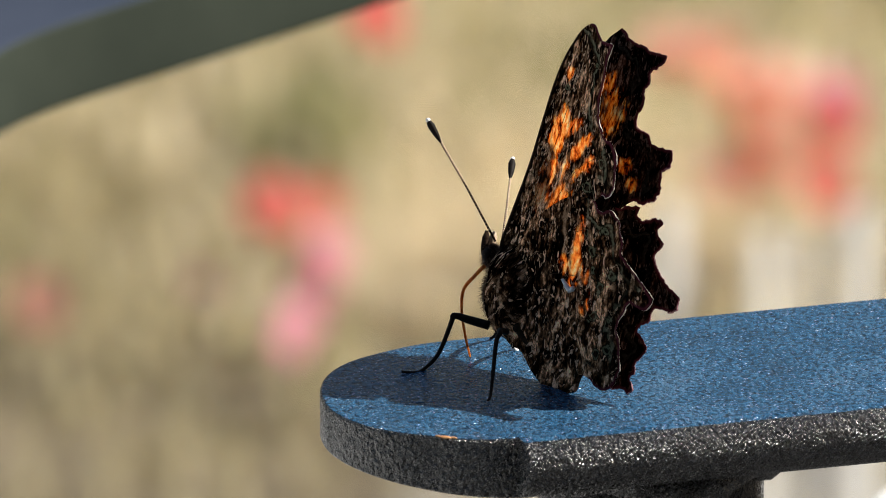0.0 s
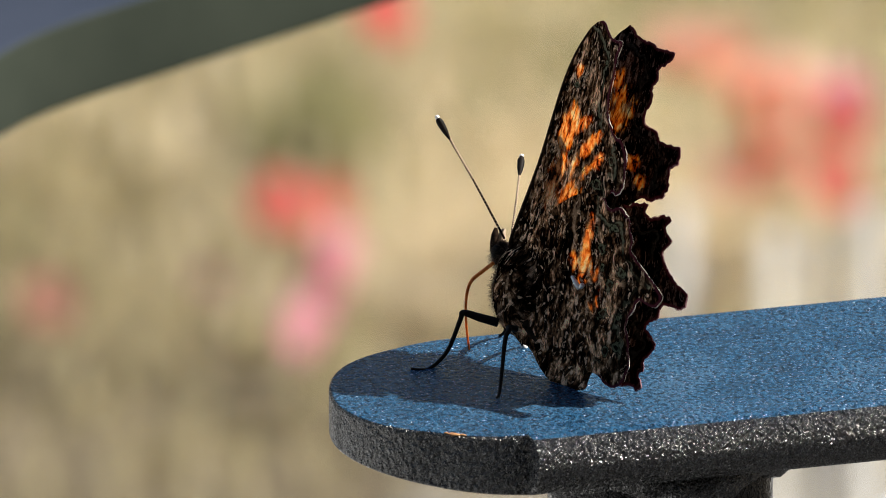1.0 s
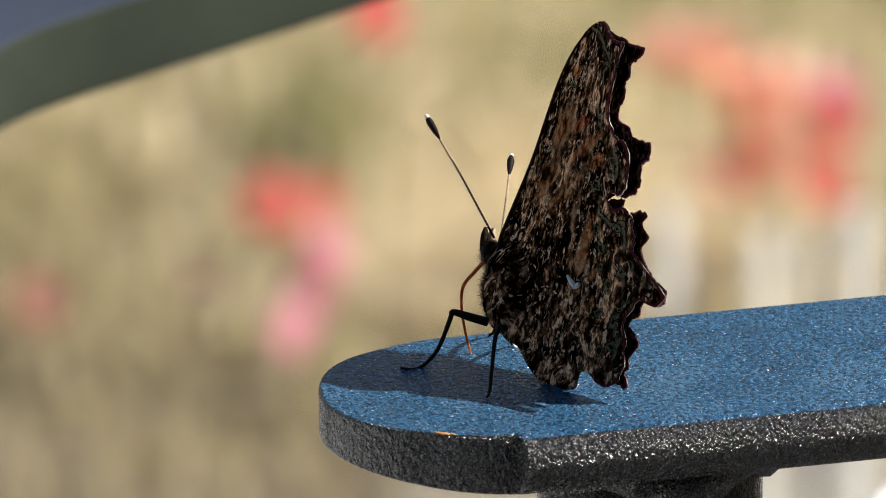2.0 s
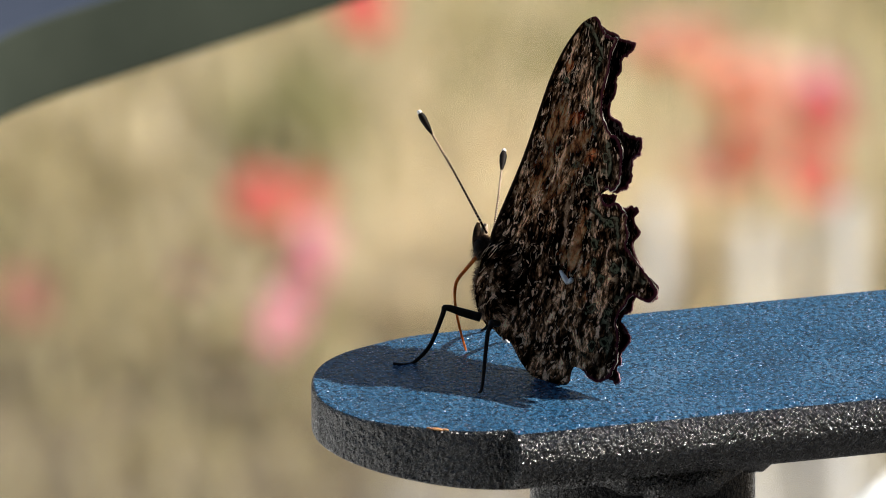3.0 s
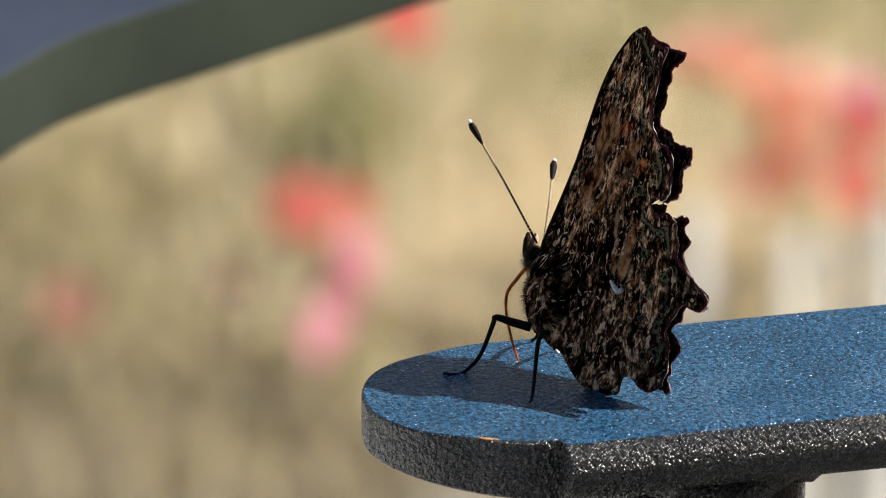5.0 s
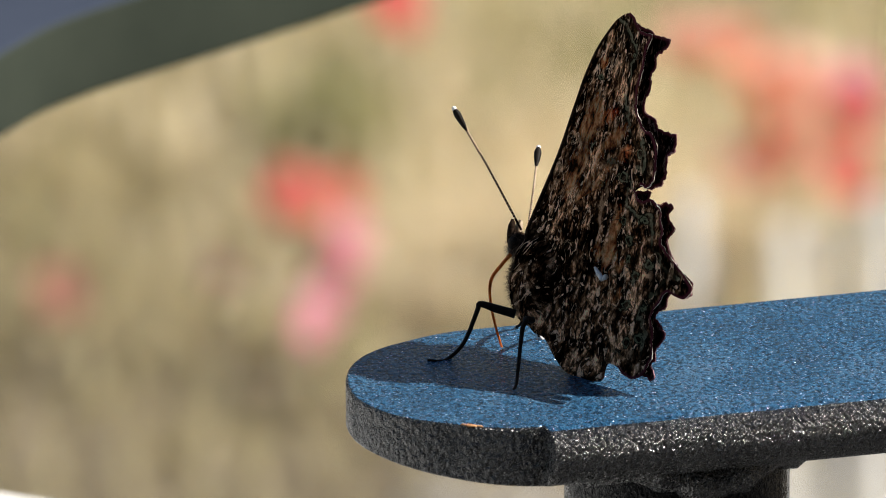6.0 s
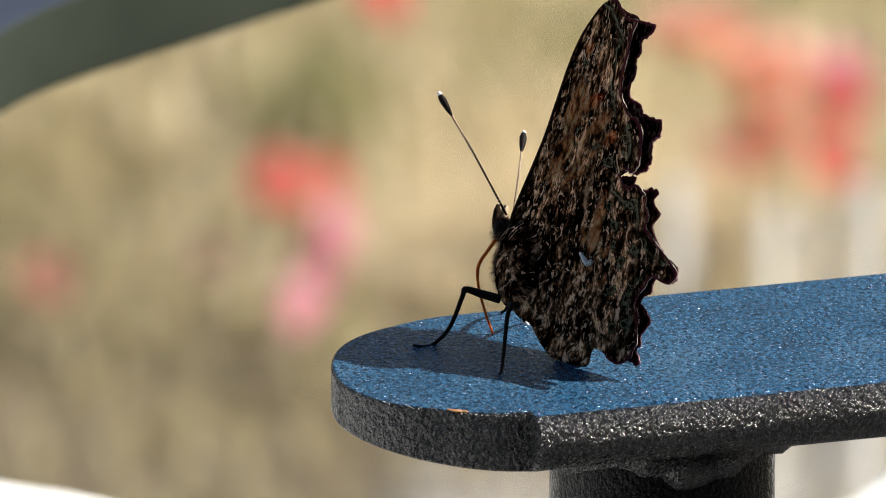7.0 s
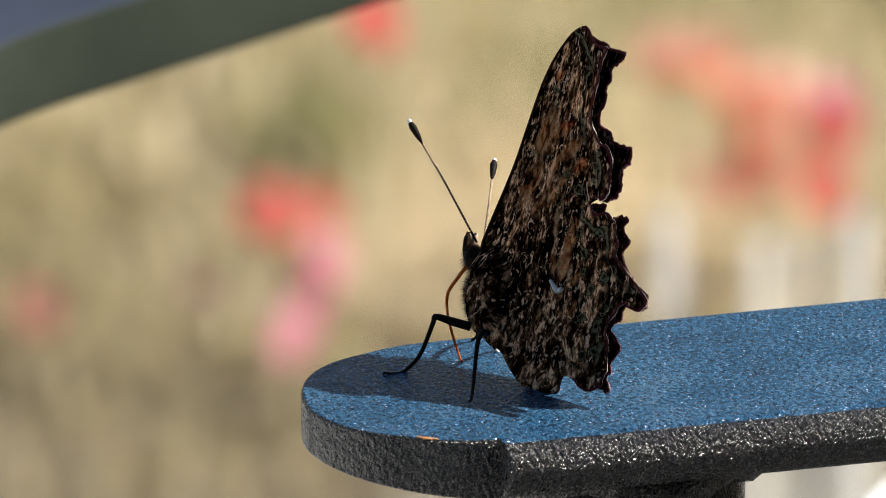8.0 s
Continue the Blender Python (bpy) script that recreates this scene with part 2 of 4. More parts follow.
def arm_bar(long):
    """A flat bar with a half-round upright end; its long edges are rolled round behind the end piece."""
    bm = bmesh.new()
    marks = [(math.cos(t) * -ARM_HALF, math.sin(t) * ARM_HALF) for t in (radians(k * 2.5) for k in range(0, 37))]
    marks += [(x * MM, ARM_HALF) for x in (0.15, 0.3, 0.5, 0.8, 2, 6, 15, 40, 80, 150)] + [(long, ARM_HALF)]
    marks = [q for q in marks if q[0] < -1.3 * MM or q[0] > -1e-9] + [(x * MM, math.sqrt(ARM_HALF ** 2 - (x * MM) ** 2)) for x in (-1.3, -1.1, -0.9, -0.7, -0.5, -0.3, -0.15)]
    marks.sort()
    steps = 14
    sides = []
    for s in (1, -1):
        cols = []
        for x, v in marks:
            f = min(1, max(0, (x / MM + 0.22) / 0.4 if s < 0 else (x / MM + 13.0) / 8))
            r = (0.35 + ((ARM_ROUND / MM if s < 0 else 1.95) - 0.35) * f * f * (3 - 2 * f)) * MM
            low = (0.35 + 3.0 * (f if s < 0 else 0)) * MM
            lean = 1.9 * MM * min(1, max(0, 1 + x / ARM_HALF) / 0.35) ** 0.8 * (1 - f) if s < 0 else 0
            thick = ARM_THICK - 0.0008 * max(0, -x) / ARM_HALF
            thick += 0.33 * lean + 0.9 * MM * (f if s < 0 else 0)
            inx, inv = (-x / ARM_HALF, -v / ARM_HALF) if x < 0 else (0, -1)
            col = []
            for k in range(steps + 1):
                t = math.pi * k / steps
                e = r if k <= steps // 2 else low
                inset = e * (1 - math.sin(t)) + lean
                z = -r + r * math.cos(t) if k <= steps // 2 else -thick + low + low * math.cos(t)
                col.append(bm.verts.new((x + inx * inset, s * (v + inv * inset), z)))
            cols.append(col)
        sides.append(cols)
        for c, d in zip(cols, cols[1:]):
            for k in range(steps):
                bm.faces.new((c[k], d[k], d[k + 1], c[k + 1]))
    l, r = sides
    for k in (0, steps):
        for c, d, e, f in zip(l, l[1:], r, r[1:]):
            bm.faces.new((c[k], d[k], f[k], e[k]))
    bm.faces.new(l[-1] + r[-1][::-1])
    bmesh.ops.remove_doubles(bm, verts=bm.verts, dist=1e-7)
    bmesh.ops.recalc_face_normals(bm, faces=bm.faces)
    for e in bm.edges:
        if len(e.link_faces) == 2 and e.calc_face_angle(0) > 0.5:
            e.smooth = False
    return bm


def post(length, radius):
    bm = bmesh.new()
    rings = []
    for z, r in ((0, radius * 1.0), (-0.0015, radius), (-length + 0.004, radius), (-length, radius * 0.9)):
        rings.append([bm.verts.new((r * math.cos(a), r * math.sin(a), z)) for a in (2 * math.pi * j / 48 for j in range(48))])
    for a, b in zip(rings, rings[1:]):
        for j in range(48):
            bm.faces.new((a[j], b[j], b[(j + 1) % 48], a[(j + 1) % 48]))
    bm.faces.new(rings[0])
    bm.faces.new(rings[-1][::-1])
    return bm


chair = thing("patio_armchair", pose(0, 0, HZ, 0, 0, ARM_TURN), "blue-grey hammered metal patio armchair on the dry lawn", "chair")
armrest = part("armrest", arm_bar(ARM_LONG), PAINT, chair, "flat steel armrest with a half-round end in speckled blue paint")
armrest.data.materials.append(SHADE_PAINT)
# faces that turn from the sky get the colour with shade in it
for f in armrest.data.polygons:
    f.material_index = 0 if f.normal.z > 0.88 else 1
p = part("post", post(HZ - 0.005, 0.0099), POST_SHADE_PAINT, chair, "upright round steel tube under the armrest")
p.location = (0.0155, 0.0005, -0.005)
bead = [(0.0101 * math.cos(t), 0.0101 * math.sin(t), 0.0008 * math.sin(5 * t)) for t in (2 * math.pi * k / 48 for k in range(49))]
w = part("weld", tube(bead, [(1.0 + 0.45 * noise.noise(Vector((k * 0.9, 0, 0)))) * 1.7 * MM for k in range(49)], 10, 2), SHADE_PAINT, chair, "lumpy painted weld bead")
w.location = (0.0155, 0.0005, -0.0070)


def swept_bar(points, depth, thick, soft, steps=10):
    """A flat bar with softened edges swept along a level bend; the points run along its lower front edge."""
    bm = bmesh.new()
    path = curve_through(points, steps)
    sec = []
    for cx, cz, a0 in ((depth - soft, thick - soft, 0), (soft, thick - soft, 90), (soft, soft, 180), (depth - soft, soft, 270)):
        for i in range(5):
            a = radians(a0 + 22.5 * i)
            sec.append((cx + soft * math.cos(a), cz + soft * math.sin(a)))
    rings = []
    for i, p in enumerate(path):
        d = (path[min(i + 1, len(path) - 1)] - path[max(i - 1, 0)]).normalized()
        back = Vector((-d.y, d.x, 0)).normalized()
        rings.append([bm.verts.new(p + back * s + Vector((0, 0, t))) for s, t in sec])
    n = len(sec)
    for a, b in zip(rings, rings[1:]):
        for j in range(n):
            bm.faces.new((a[j], b[j], b[(j + 1) % n], a[(j + 1) % n]))
    bm.faces.new(rings[0])
    bm.faces.new(rings[-1][::-1])
    bmesh.ops.recalc_face_normals(bm, faces=bm.faces)
    return bm


RUST = simple("bare_rust", [(0.35, (0.3, 0.1, 0.03)), (0.65, (0.6, 0.33, 0.14))], 1500, 0.8, relief=0.4, distance=0.0001)
for q, size in ((-121.0, 1.0), (-117.6, 0.6), (-124.5, 0.5)):
    chip = part("paint_chip", blob((0.0006 * size, 0.0003 * size, 0.0001), (0, 0, 0), (0, 0, 0), 0.5, 1.1, 2), RUST, chair, "small rusty chip in the paint")
    chip.matrix_local = pose(0.0120 * math.cos(radians(q)), 0.0120 * math.sin(radians(q)), -0.00004, 0, 0, q + 90)


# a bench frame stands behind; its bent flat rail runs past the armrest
# the rail's sunlit top and grass-lit side are put into two colours
RAIL_PAINT = simple("shaded_olive_enamel", [(0.3, (0.026, 0.033, 0.025)), (0.7, (0.037, 0.045, 0.034))], 60, 0.8, relief=0.1, spec=0.08)
RAIL_TOP = simple("sunlit_blue_enamel", [(0.3, (0.03, 0.04, 0.062)), (0.7, (0.042, 0.052, 0.078))], 60, 0.8, relief=0.1, spec=0.08)
bench = thing("garden_bench", pose(0, 0, 0), "steel bench frame coloured a shaded olive-grey, with a bent flat rail", "bench")
rail = part("rail", swept_bar([(-0.075, 0.120, 0.61), (-0.064, 0.170, 0.61), (-0.0569, 0.1901, 0.61), (-0.0497, 0.2052, 0.61), (-0.0441, 0.2140, 0.61), (-0.0327, 0.2255, 0.61), (-0.0211, 0.2369, 0.61),
                        (-0.0025, 0.2555, 0.61), (0.05, 0.308, 0.61), (0.16, 0.42, 0.61), (0.4, 0.66, 0.61)], 0.034, 0.0092, 0.0006), RAIL_PAINT, bench, "bent flat steel rail, coloured sunlit blue on top and shaded olive along its side")
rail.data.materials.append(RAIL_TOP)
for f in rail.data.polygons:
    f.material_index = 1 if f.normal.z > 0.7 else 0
for x, y in ((-0.082, 0.136), (0.36, 0.65)):
    leg = part("leg", post(0.611, 0.009), RAIL_PAINT, bench)
    leg.location = (x, y, 0.611)

# ---- butterfly ----
FACE, LEAN = radians(44), radians(19.5)
ahead = Vector((-math.cos(FACE), math.sin(FACE), 0))
right0 = Vector((math.sin(FACE), math.cos(FACE), 0))
upward = Vector((0, 0, math.cos(LEAN))) + right0 * math.sin(LEAN)
left = Vector((0, 0, math.sin(LEAN))) - right0 * math.cos(LEAN)
rest = Matrix((ahead, left, upward)).transposed().to_4x4()
rest.translation = (0.00719, -0.00034, HZ - 0.0004)
butterfly = thing("butterfly", rest, "dark brown mottled comma butterfly with ragged wings, feeding on the armrest", "butterfly")


def mixed_colour(nt, how, fac, a, c):
    n = nt.nodes.new("ShaderNodeMix")
    n.data_type, n.blend_type = "RGBA", how
    for key, v in (("Factor", fac), ("A", a), ("B", c)):
        if isinstance(v, (int, float)):
            n.inputs[key].default_value = v
        elif isinstance(v, tuple):
            n.inputs[key].default_value = (*v, 1)
        else:
            nt.links.new(v, n.inputs[key])
    return n.outputs["Result"]


def mixed_half(nt, value):
    n = nt.nodes.new("ShaderNodeMath")
    n.operation = "MULTIPLY"
    n.inputs[1].default_value = 0.5
    nt.links.new(value, n.inputs[0])
    return n.outputs[0]


def attribute(nt, name):
    n = nt.nodes.new("ShaderNodeAttribute")
    n.attribute_name = name
    return n.outputs["Fac"]


def wing_material(name, share, dark=1.0, lit=1.0):
    """Bark-like brown scales that run out from the wing's root; orange cells of the upper side glow where the sun is behind."""
    m, nt, _ = material(name)
    nt.nodes.remove(nt.nodes["Principled BSDF"])
    out = nt.nodes["Material Output"]
    co = coords(nt)
    ray = nt.nodes.new("ShaderNodeAttribute")
    ray.attribute_name = "ray"
    ray = ray.outputs["Vector"]
    rim, cell, spot = attribute(nt, "border"), attribute(nt, "cell"), attribute(nt, "spot")
    streak = noise_of(nt, ray, 0.95, 4, 0.6, 1.0)
    fine = noise_of(nt, ray, 2.4, 3, 0.6, 0.5)
    both = node(nt, "ShaderNodeMix")
    both.data_type = "FLOAT"
    both.inputs["Factor"].default_value = 0.42
    nt.links.new(streak, both.inputs["A"])
    nt.links.new(fine, both.inputs["B"])
    brown = ramp(nt, both.outputs["Result"], [(0.43, (0.002, 0.0015, 0.0015)), (0.475, (0.03, 0.02, 0.015)), (0.515, (0.14, 0.1, 0.075)), (0.55, (0.42, 0.34, 0.28)), (0.585, (0.9, 0.84, 0.78))])
    # dark clouds, then thin black contour lines that wind like bark
    brown = mixed_colour(nt, "MULTIPLY", 0.9, brown, ramp(nt, noise_of(nt, ray, 0.3, 3, 0.6, 0.6), [(0.42, (0.06, 0.05, 0.045)), (0.48, (0.6, 0.58, 0.56)), (0.56, (1.6, 1.55, 1.5))]))
    for size, keep in ((0.33, 0.9), (0.75, 0.75)):
        n = noise_of(nt, ray, size, 3, 0.5, 1.3)
        brown = mixed_colour(nt, "MULTIPLY", keep, brown, ramp(nt, n, [(0.405, (1, 1, 1)), (0.425, (0.03, 0.025, 0.02)), (0.445, (1, 1, 1)), (0.545, (1, 1, 1)), (0.56, (0.04, 0.035, 0.03)), (0.575, (1, 1, 1))]))
    # single pale scales in short rows
    pale = ramp(nt, noise_of(nt, ray, 1.7, 3, 0.6, 1.6), [(0.58, (0, 0, 0)), (0.63, (0.9, 0.9, 0.9))])
    brown = mixed_colour(nt, "MIX", pale, brown, (1.0, 1.0, 1.0))
    # warm tan where the orange cells lie on the other side
    tan = ramp(nt, cell, [(0.25, (0, 0, 0)), (0.75, (0.95, 0.95, 0.95))])
    brown = mixed_colour(nt, "MIX", tan, brown, mixed_colour(nt, "MULTIPLY", 1.0, ramp(nt, both.outputs["Result"], [(0.42, (0.04, 0.02, 0.011)), (0.49, (0.48, 0.27, 0.15)), (0.56, (1.0, 0.74, 0.52))]), (1, 1, 1)))
    # submarginal zigzag and ringed spots of lichen green
    wav = node(nt, "ShaderNodeMath")
    wav.operation = "MULTIPLY_ADD"
    nt.links.new(noise_of(nt, co, 520, 2, 0.5, 0.5), wav.inputs[0])
    wav.inputs[1].default_value = 0.62
    nt.links.new(rim, wav.inputs[2])
    zig = ramp(nt, wav.outputs[0], [(0.50, (0, 0, 0)), (0.53, (1, 1, 1)), (0.70, (1, 1, 1)), (0.73, (0, 0, 0))])
    lichen = ramp(nt, wav.outputs[0], [(0.53, (0.006, 0.007, 0.006)), (0.565, (0.012, 0.014, 0.012)), (0.58, (0.2, 0.28, 0.28)), (0.64, (0.12, 0.18, 0.17)), (0.655, (0.008, 0.01, 0.008)), (0.71, (0.02, 0.018, 0.015))])
    part_of = ramp(nt, noise_of(nt, co, 300, 2, 0.5), [(0.42, (0.1, 0.1, 0.1)), (0.52, (0.85, 0.85, 0.85))])
    brown = mixed_colour(nt, "MIX", mixed_colour(nt, "MULTIPLY", 1.0, zig, part_of), brown, lichen)
    jag = node(nt, "ShaderNodeMath")
    jag.operation = "MULTIPLY_ADD"
    nt.links.new(noise_of(nt, co, 750, 3, 0.6, 1.0), jag.inputs[0])
    jag.inputs[1].default_value = 1.0
    nt.links.new(mixed_half(nt, spot), jag.inputs[2])
    eye = ramp(nt, jag.outputs[0], [(0.66, (0.01, 0.01, 0.008)), (0.73, (0.008, 0.009, 0.008)), (0.76, (0.18, 0.27, 0.25)), (0.84, (0.1, 0.16, 0.15)), (0.87, (0.004, 0.005, 0.004))])
    brown = mixed_colour(nt, "MIX", ramp(nt, jag.outputs[0], [(0.65, (0, 0, 0)), (0.7, (0.92, 0.92, 0.92))]), brown, eye)
    specks = noise_of(nt, co, 4200, 2, 0.6)
    brown = mixed_colour(nt, "MULTIPLY", 0.5, brown, ramp(nt, specks, [(0.38, (0.25, 0.22, 0.2)), (0.55, (1.15, 1.15, 1.15))]))
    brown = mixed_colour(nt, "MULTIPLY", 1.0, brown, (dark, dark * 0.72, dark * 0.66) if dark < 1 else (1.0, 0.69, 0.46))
    margin = ramp(nt, rim, [(0.03, (1, 1, 1)), (0.085, (0, 0, 0))])
    col = mixed_colour(nt, "MIX", margin, brown, (0.085, 0.02, 0.03))
    dif = nt.nodes.new("ShaderNodeBsdfDiffuse")
    nt.links.new(col, dif.inputs[0])
    # light comes through the orange cells, combed by the rows of scales
    frayed = ramp(nt, noise_of(nt, ray, 0.9, 5, 0.68, 0.9), [(0.3, (0, 0, 0)), (0.7, (1, 1, 1))])
    edge = node(nt, "ShaderNodeMath")
    edge.operation = "MULTIPLY_ADD"
    nt.links.new(frayed, edge.inputs[0])
    edge.inputs[1].default_value = 0.62
    nt.links.new(mixed_half(nt, cell), edge.inputs[2])
    mask = ramp(nt, edge.outputs[0], [(0.4, (0, 0, 0)), (0.5, (0.45, 0.45, 0.45)), (0.66, (1, 1, 1))])
    mask = mixed_colour(nt, "MULTIPLY", 1.0, mask, ramp(nt, cell, [(0.03, (0, 0, 0)), (0.2, (1, 1, 1))]))
    hue = ramp(nt, both.outputs["Result"], [(0.43, (0.01, 0.001, 0.0)), (0.465, (0.5, 0.055, 0.003)), (0.525, (1.0, 0.22, 0.012)), (0.57, (1.0, 0.4, 0.06)), (0.62, (1.0, 0.75, 0.34))])
    glow = mixed_colour(nt, "MULTIPLY", 1.0, hue, (lit, lit, lit))
    tr = nt.nodes.new("ShaderNodeBsdfTranslucent")
    nt.links.new(glow, tr.inputs[0])
    mixed = nt.nodes.new("ShaderNodeMixShader")
    nt.links.new(mixed_colour(nt, "MULTIPLY", 1.0, mask, (share, share, share)), mixed.inputs[0])
    nt.links.new(dif.outputs[0], mixed.inputs[1])
    nt.links.new(tr.outputs[0], mixed.inputs[2])
    b = node(nt, "ShaderNodeBump", Strength=0.8, Distance=0.00014)
    nt.links.new(both.outputs["Result"], b.inputs["Height"])
    nt.links.new(b.outputs[0], dif.inputs["Normal"])
    nt.links.new(mixed.outputs[0], out.inputs[0])
    return m


LEFT_FORE = wing_material("fore_wing_scales", 0.56)
LEFT_HIND = wing_material("hind_wing_scales", 0.42)
# right wings: the dark factor holds upper-side pigment and painted-in shade
RIGHT_FORE = wing_material("shade_dark_upper_fore_scales", 0.4, 0.12, 0.62)
RIGHT_HIND = wing_material("shade_dark_upper_hind_scales", 0.25, 0.12, 0.35)
FUR_MAT = simple("brown_fur", [(0.35, (0.01, 0.006, 0.004)), (0.65, (0.05, 0.032, 0.022))], 2500, 1.0, spec=0.05, relief=0.4, distance=0.0002)
CHITIN = simple("black_chitin", [(0.35, (0.006, 0.0045, 0.004)), (0.65, (0.018, 0.013, 0.01))], 3000, 0.65, spec=0.12, relief=0.3, distance=0.00005)
HAIR_MAT = simple("brown_hairs", [(0.35, (0.06, 0.042, 0.03)), (0.65, (0.24, 0.175, 0.13))], 2500, 1.0, spec=0.05)
HINGE = Vector((9.57, 0, 7.82))

# wings: (ahead, up) in millimetres from the abdomen's tip, in the wing's own plane.
# The two sides are not worn alike, so each has its own outer margin; root and leading edge are shared.
COSTA = [(9.86, 7.76), (11.15, 10.3), (11.02, 12.15), (9.73, 18.07), (9.18, 22.37), (8.74, 25.73), (8.02, 28.44), (6.95, 30.7), (6.2, 31.6)]
FORE_INNER = [(2.65, 14.59), (6.06, 10.19)]
FORE_LEFT = [(5.45, 32.0), (4.85, 31.85), (4.35, 31.38), (3.54, 30.76), (2.33, 30.84), (2.34, 30.02), (2.5, 29.23), (2.42, 28.13), (2.43, 27.11), (2.36, 25.61), (2.04, 24.17),
             (1.29, 23.33), (0.59, 22.64), (-0.18, 22.62), (-0.99, 22.0), (-1.46, 20.95), (-1.73, 19.49), (-1.65, 18.46), (-1.05, 17.76), (-0.16, 17.75)]
FORE_RIGHT = [(5.7, 32.05), (4.9, 31.49), (4.2, 31.16), (3.08, 30.99), (2.29, 30.73), (0.96, 30.82), (0.82, 30.24), (1.27, 29.51), (1.72, 29.08), (1.63, 27.97),
              (1.84, 27.4), (1.6, 26.18), (1.76, 24.6), (1.33, 24.04), (0.16, 23.74), (-0.35, 23.1), (-1.27, 22.99), (-2.34, 22.96), (-2.78, 22.36), (-2.66, 21.51),
              (-2.08, 20.99), (-2.4, 20.05), (-2.51, 19.06), (-2.02, 18.26), (-1.01, 17.78), (0.1, 17.59)]
HIND_INNER = [(-1.33, 2.17), (-1.14, 1.46), (-1.04, 0.68), (-0.08, 0.23), (1.63, 0.26), (2.78, 0.43), (4.21, 1.29), (5.91, 2.55), (7.45, 2.87), (9.11, 3.79),
              (10.14, 6.14), (10.20, 8.14), (8.53, 11.65), (5.66, 15.42), (2.72, 17.2)]
HIND_LEFT = [(0.11, 17.38), (-0.54, 16.82), (-1.32, 16.71), (-2.01, 17.13), (-2.78, 16.81), (-3.51, 16.23), (-3.68, 15.46), (-4.22, 14.79), (-4.32, 13.8), (-4.87, 13.33),
             (-5.89, 12.67), (-7.51, 11.8), (-8.6, 11.11), (-8.96, 10.6), (-8.36, 9.69), (-7.16, 9.65), (-6.43, 9.82), (-5.9, 9.34), (-5.6, 8.55), (-5.15, 7.83),
             (-5.13, 7.02), (-5.72, 6.21), (-5.93, 5.09), (-6.22, 4.15), (-6.07, 3.31), (-5.86, 2.45), (-5.36, 1.87), (-4.57, 1.57), (-3.51, 1.7), (-2.41, 2.19)]
HIND_RIGHT = [(1.07, 16.95), (0.01, 17.44), (-1.1, 17.52), (-1.24, 16.78), (-1.97, 16.55), (-3.29, 17.16), (-4.13, 16.8), (-3.74, 16.13), (-4.33, 15.5), (-4.8, 15.2),
              (-4.53, 14.54), (-4.27, 13.92), (-4.96, 13.06), (-5.67, 12.46), (-6.54, 11.91), (-7.5, 11.5), (-8.2, 11.0), (-8.35, 10.1), (-7.85, 9.66), (-6.86, 9.75),
              (-5.94, 9.4), (-6.06, 8.39), (-5.21, 7.74), (-5.3, 7.25), (-6.11, 6.74), (-6.75, 5.88), (-6.38, 5.09), (-6.02, 4.47), (-6.33, 3.77), (-6.13, 3.19),
              (-6.66, 2.29), (-6.19, 1.91), (-5.32, 2.03), (-4.0, 1.8), (-2.41, 2.19)]
# orange cells: place, half length, half width, lean from upright in degrees, strength
FORE_CELLS = [(7.0, 27.1, 0.55, 0.4, -30, 0.8), (6.8, 22.1, 1.75, 0.8, 8, 1.3), (5.3, 22.6, 1.1, 0.5, 50, 0.9), (3.75, 21.2, 1.4, 0.5, 42, 1.1), (2.2, 20.2, 0.8, 0.5, 30, 1.2),
              (7.36, 17.4, 2.0, 0.8, 12, 1.2), (5.8, 14.8, 1.9, 0.6, 14, 1.05), (3.73, 18.6, 0.8, 0.35, 40, 0.8), (4.6, 16.2, 1.7, 0.7, 16, 0.95), (5.0, 19.5, 1.2, 0.5, 20, 0.6)]
HIND_CELLS = [(1.25, 13.9, 1.6, 0.55, 8, 1.1), (1.36, 11.4, 1.5, 0.6, -4, 1.0), (2.6, 11.1, 0.7, 0.7, 0, 0.75), (-0.2, 10.7, 0.9, 0.5, 0, 0.6), (-1.0, 8.3, 1.1, 0.6, 10, 0.5)]
FORE_CELLS_RIGHT = [(5.9, 27.0, 1.0, 0.6, 20, 1.0), (4.9, 25.5, 1.2, 0.55, 25, 0.85), (4.1, 23.9, 1.6, 0.6, 20, 1.0), (1.95, 20.5, 0.6, 0.8, 0, 1.2), (0.4, 19.2, 0.55, 0.6, 0, 1.0)]
HIND_SPOTS = [(0.5, 14.6, 0.75), (-0.75, 12.95, 0.8), (-1.05, 11.45, 0.75), (-2.3, 10.0, 0.85), (-1.9, 7.5, 0.9), (-1.8, 15.2, 0.9), (-3.4, 11.4, 1.0), (-4.05, 7.65, 0.8), (-4.4, 5.2, 0.9), (-3.0, 4.4, 0.7)]
FORE_SPOTS = [(1.7, 18.2, 0.85), (3.35, 19.0, 0.7), (4.0, 16.8, 0.7), (0.4, 20.6, 0.7), (6.9, 26.0, 0.6), (3.6, 28.6, 0.6)]


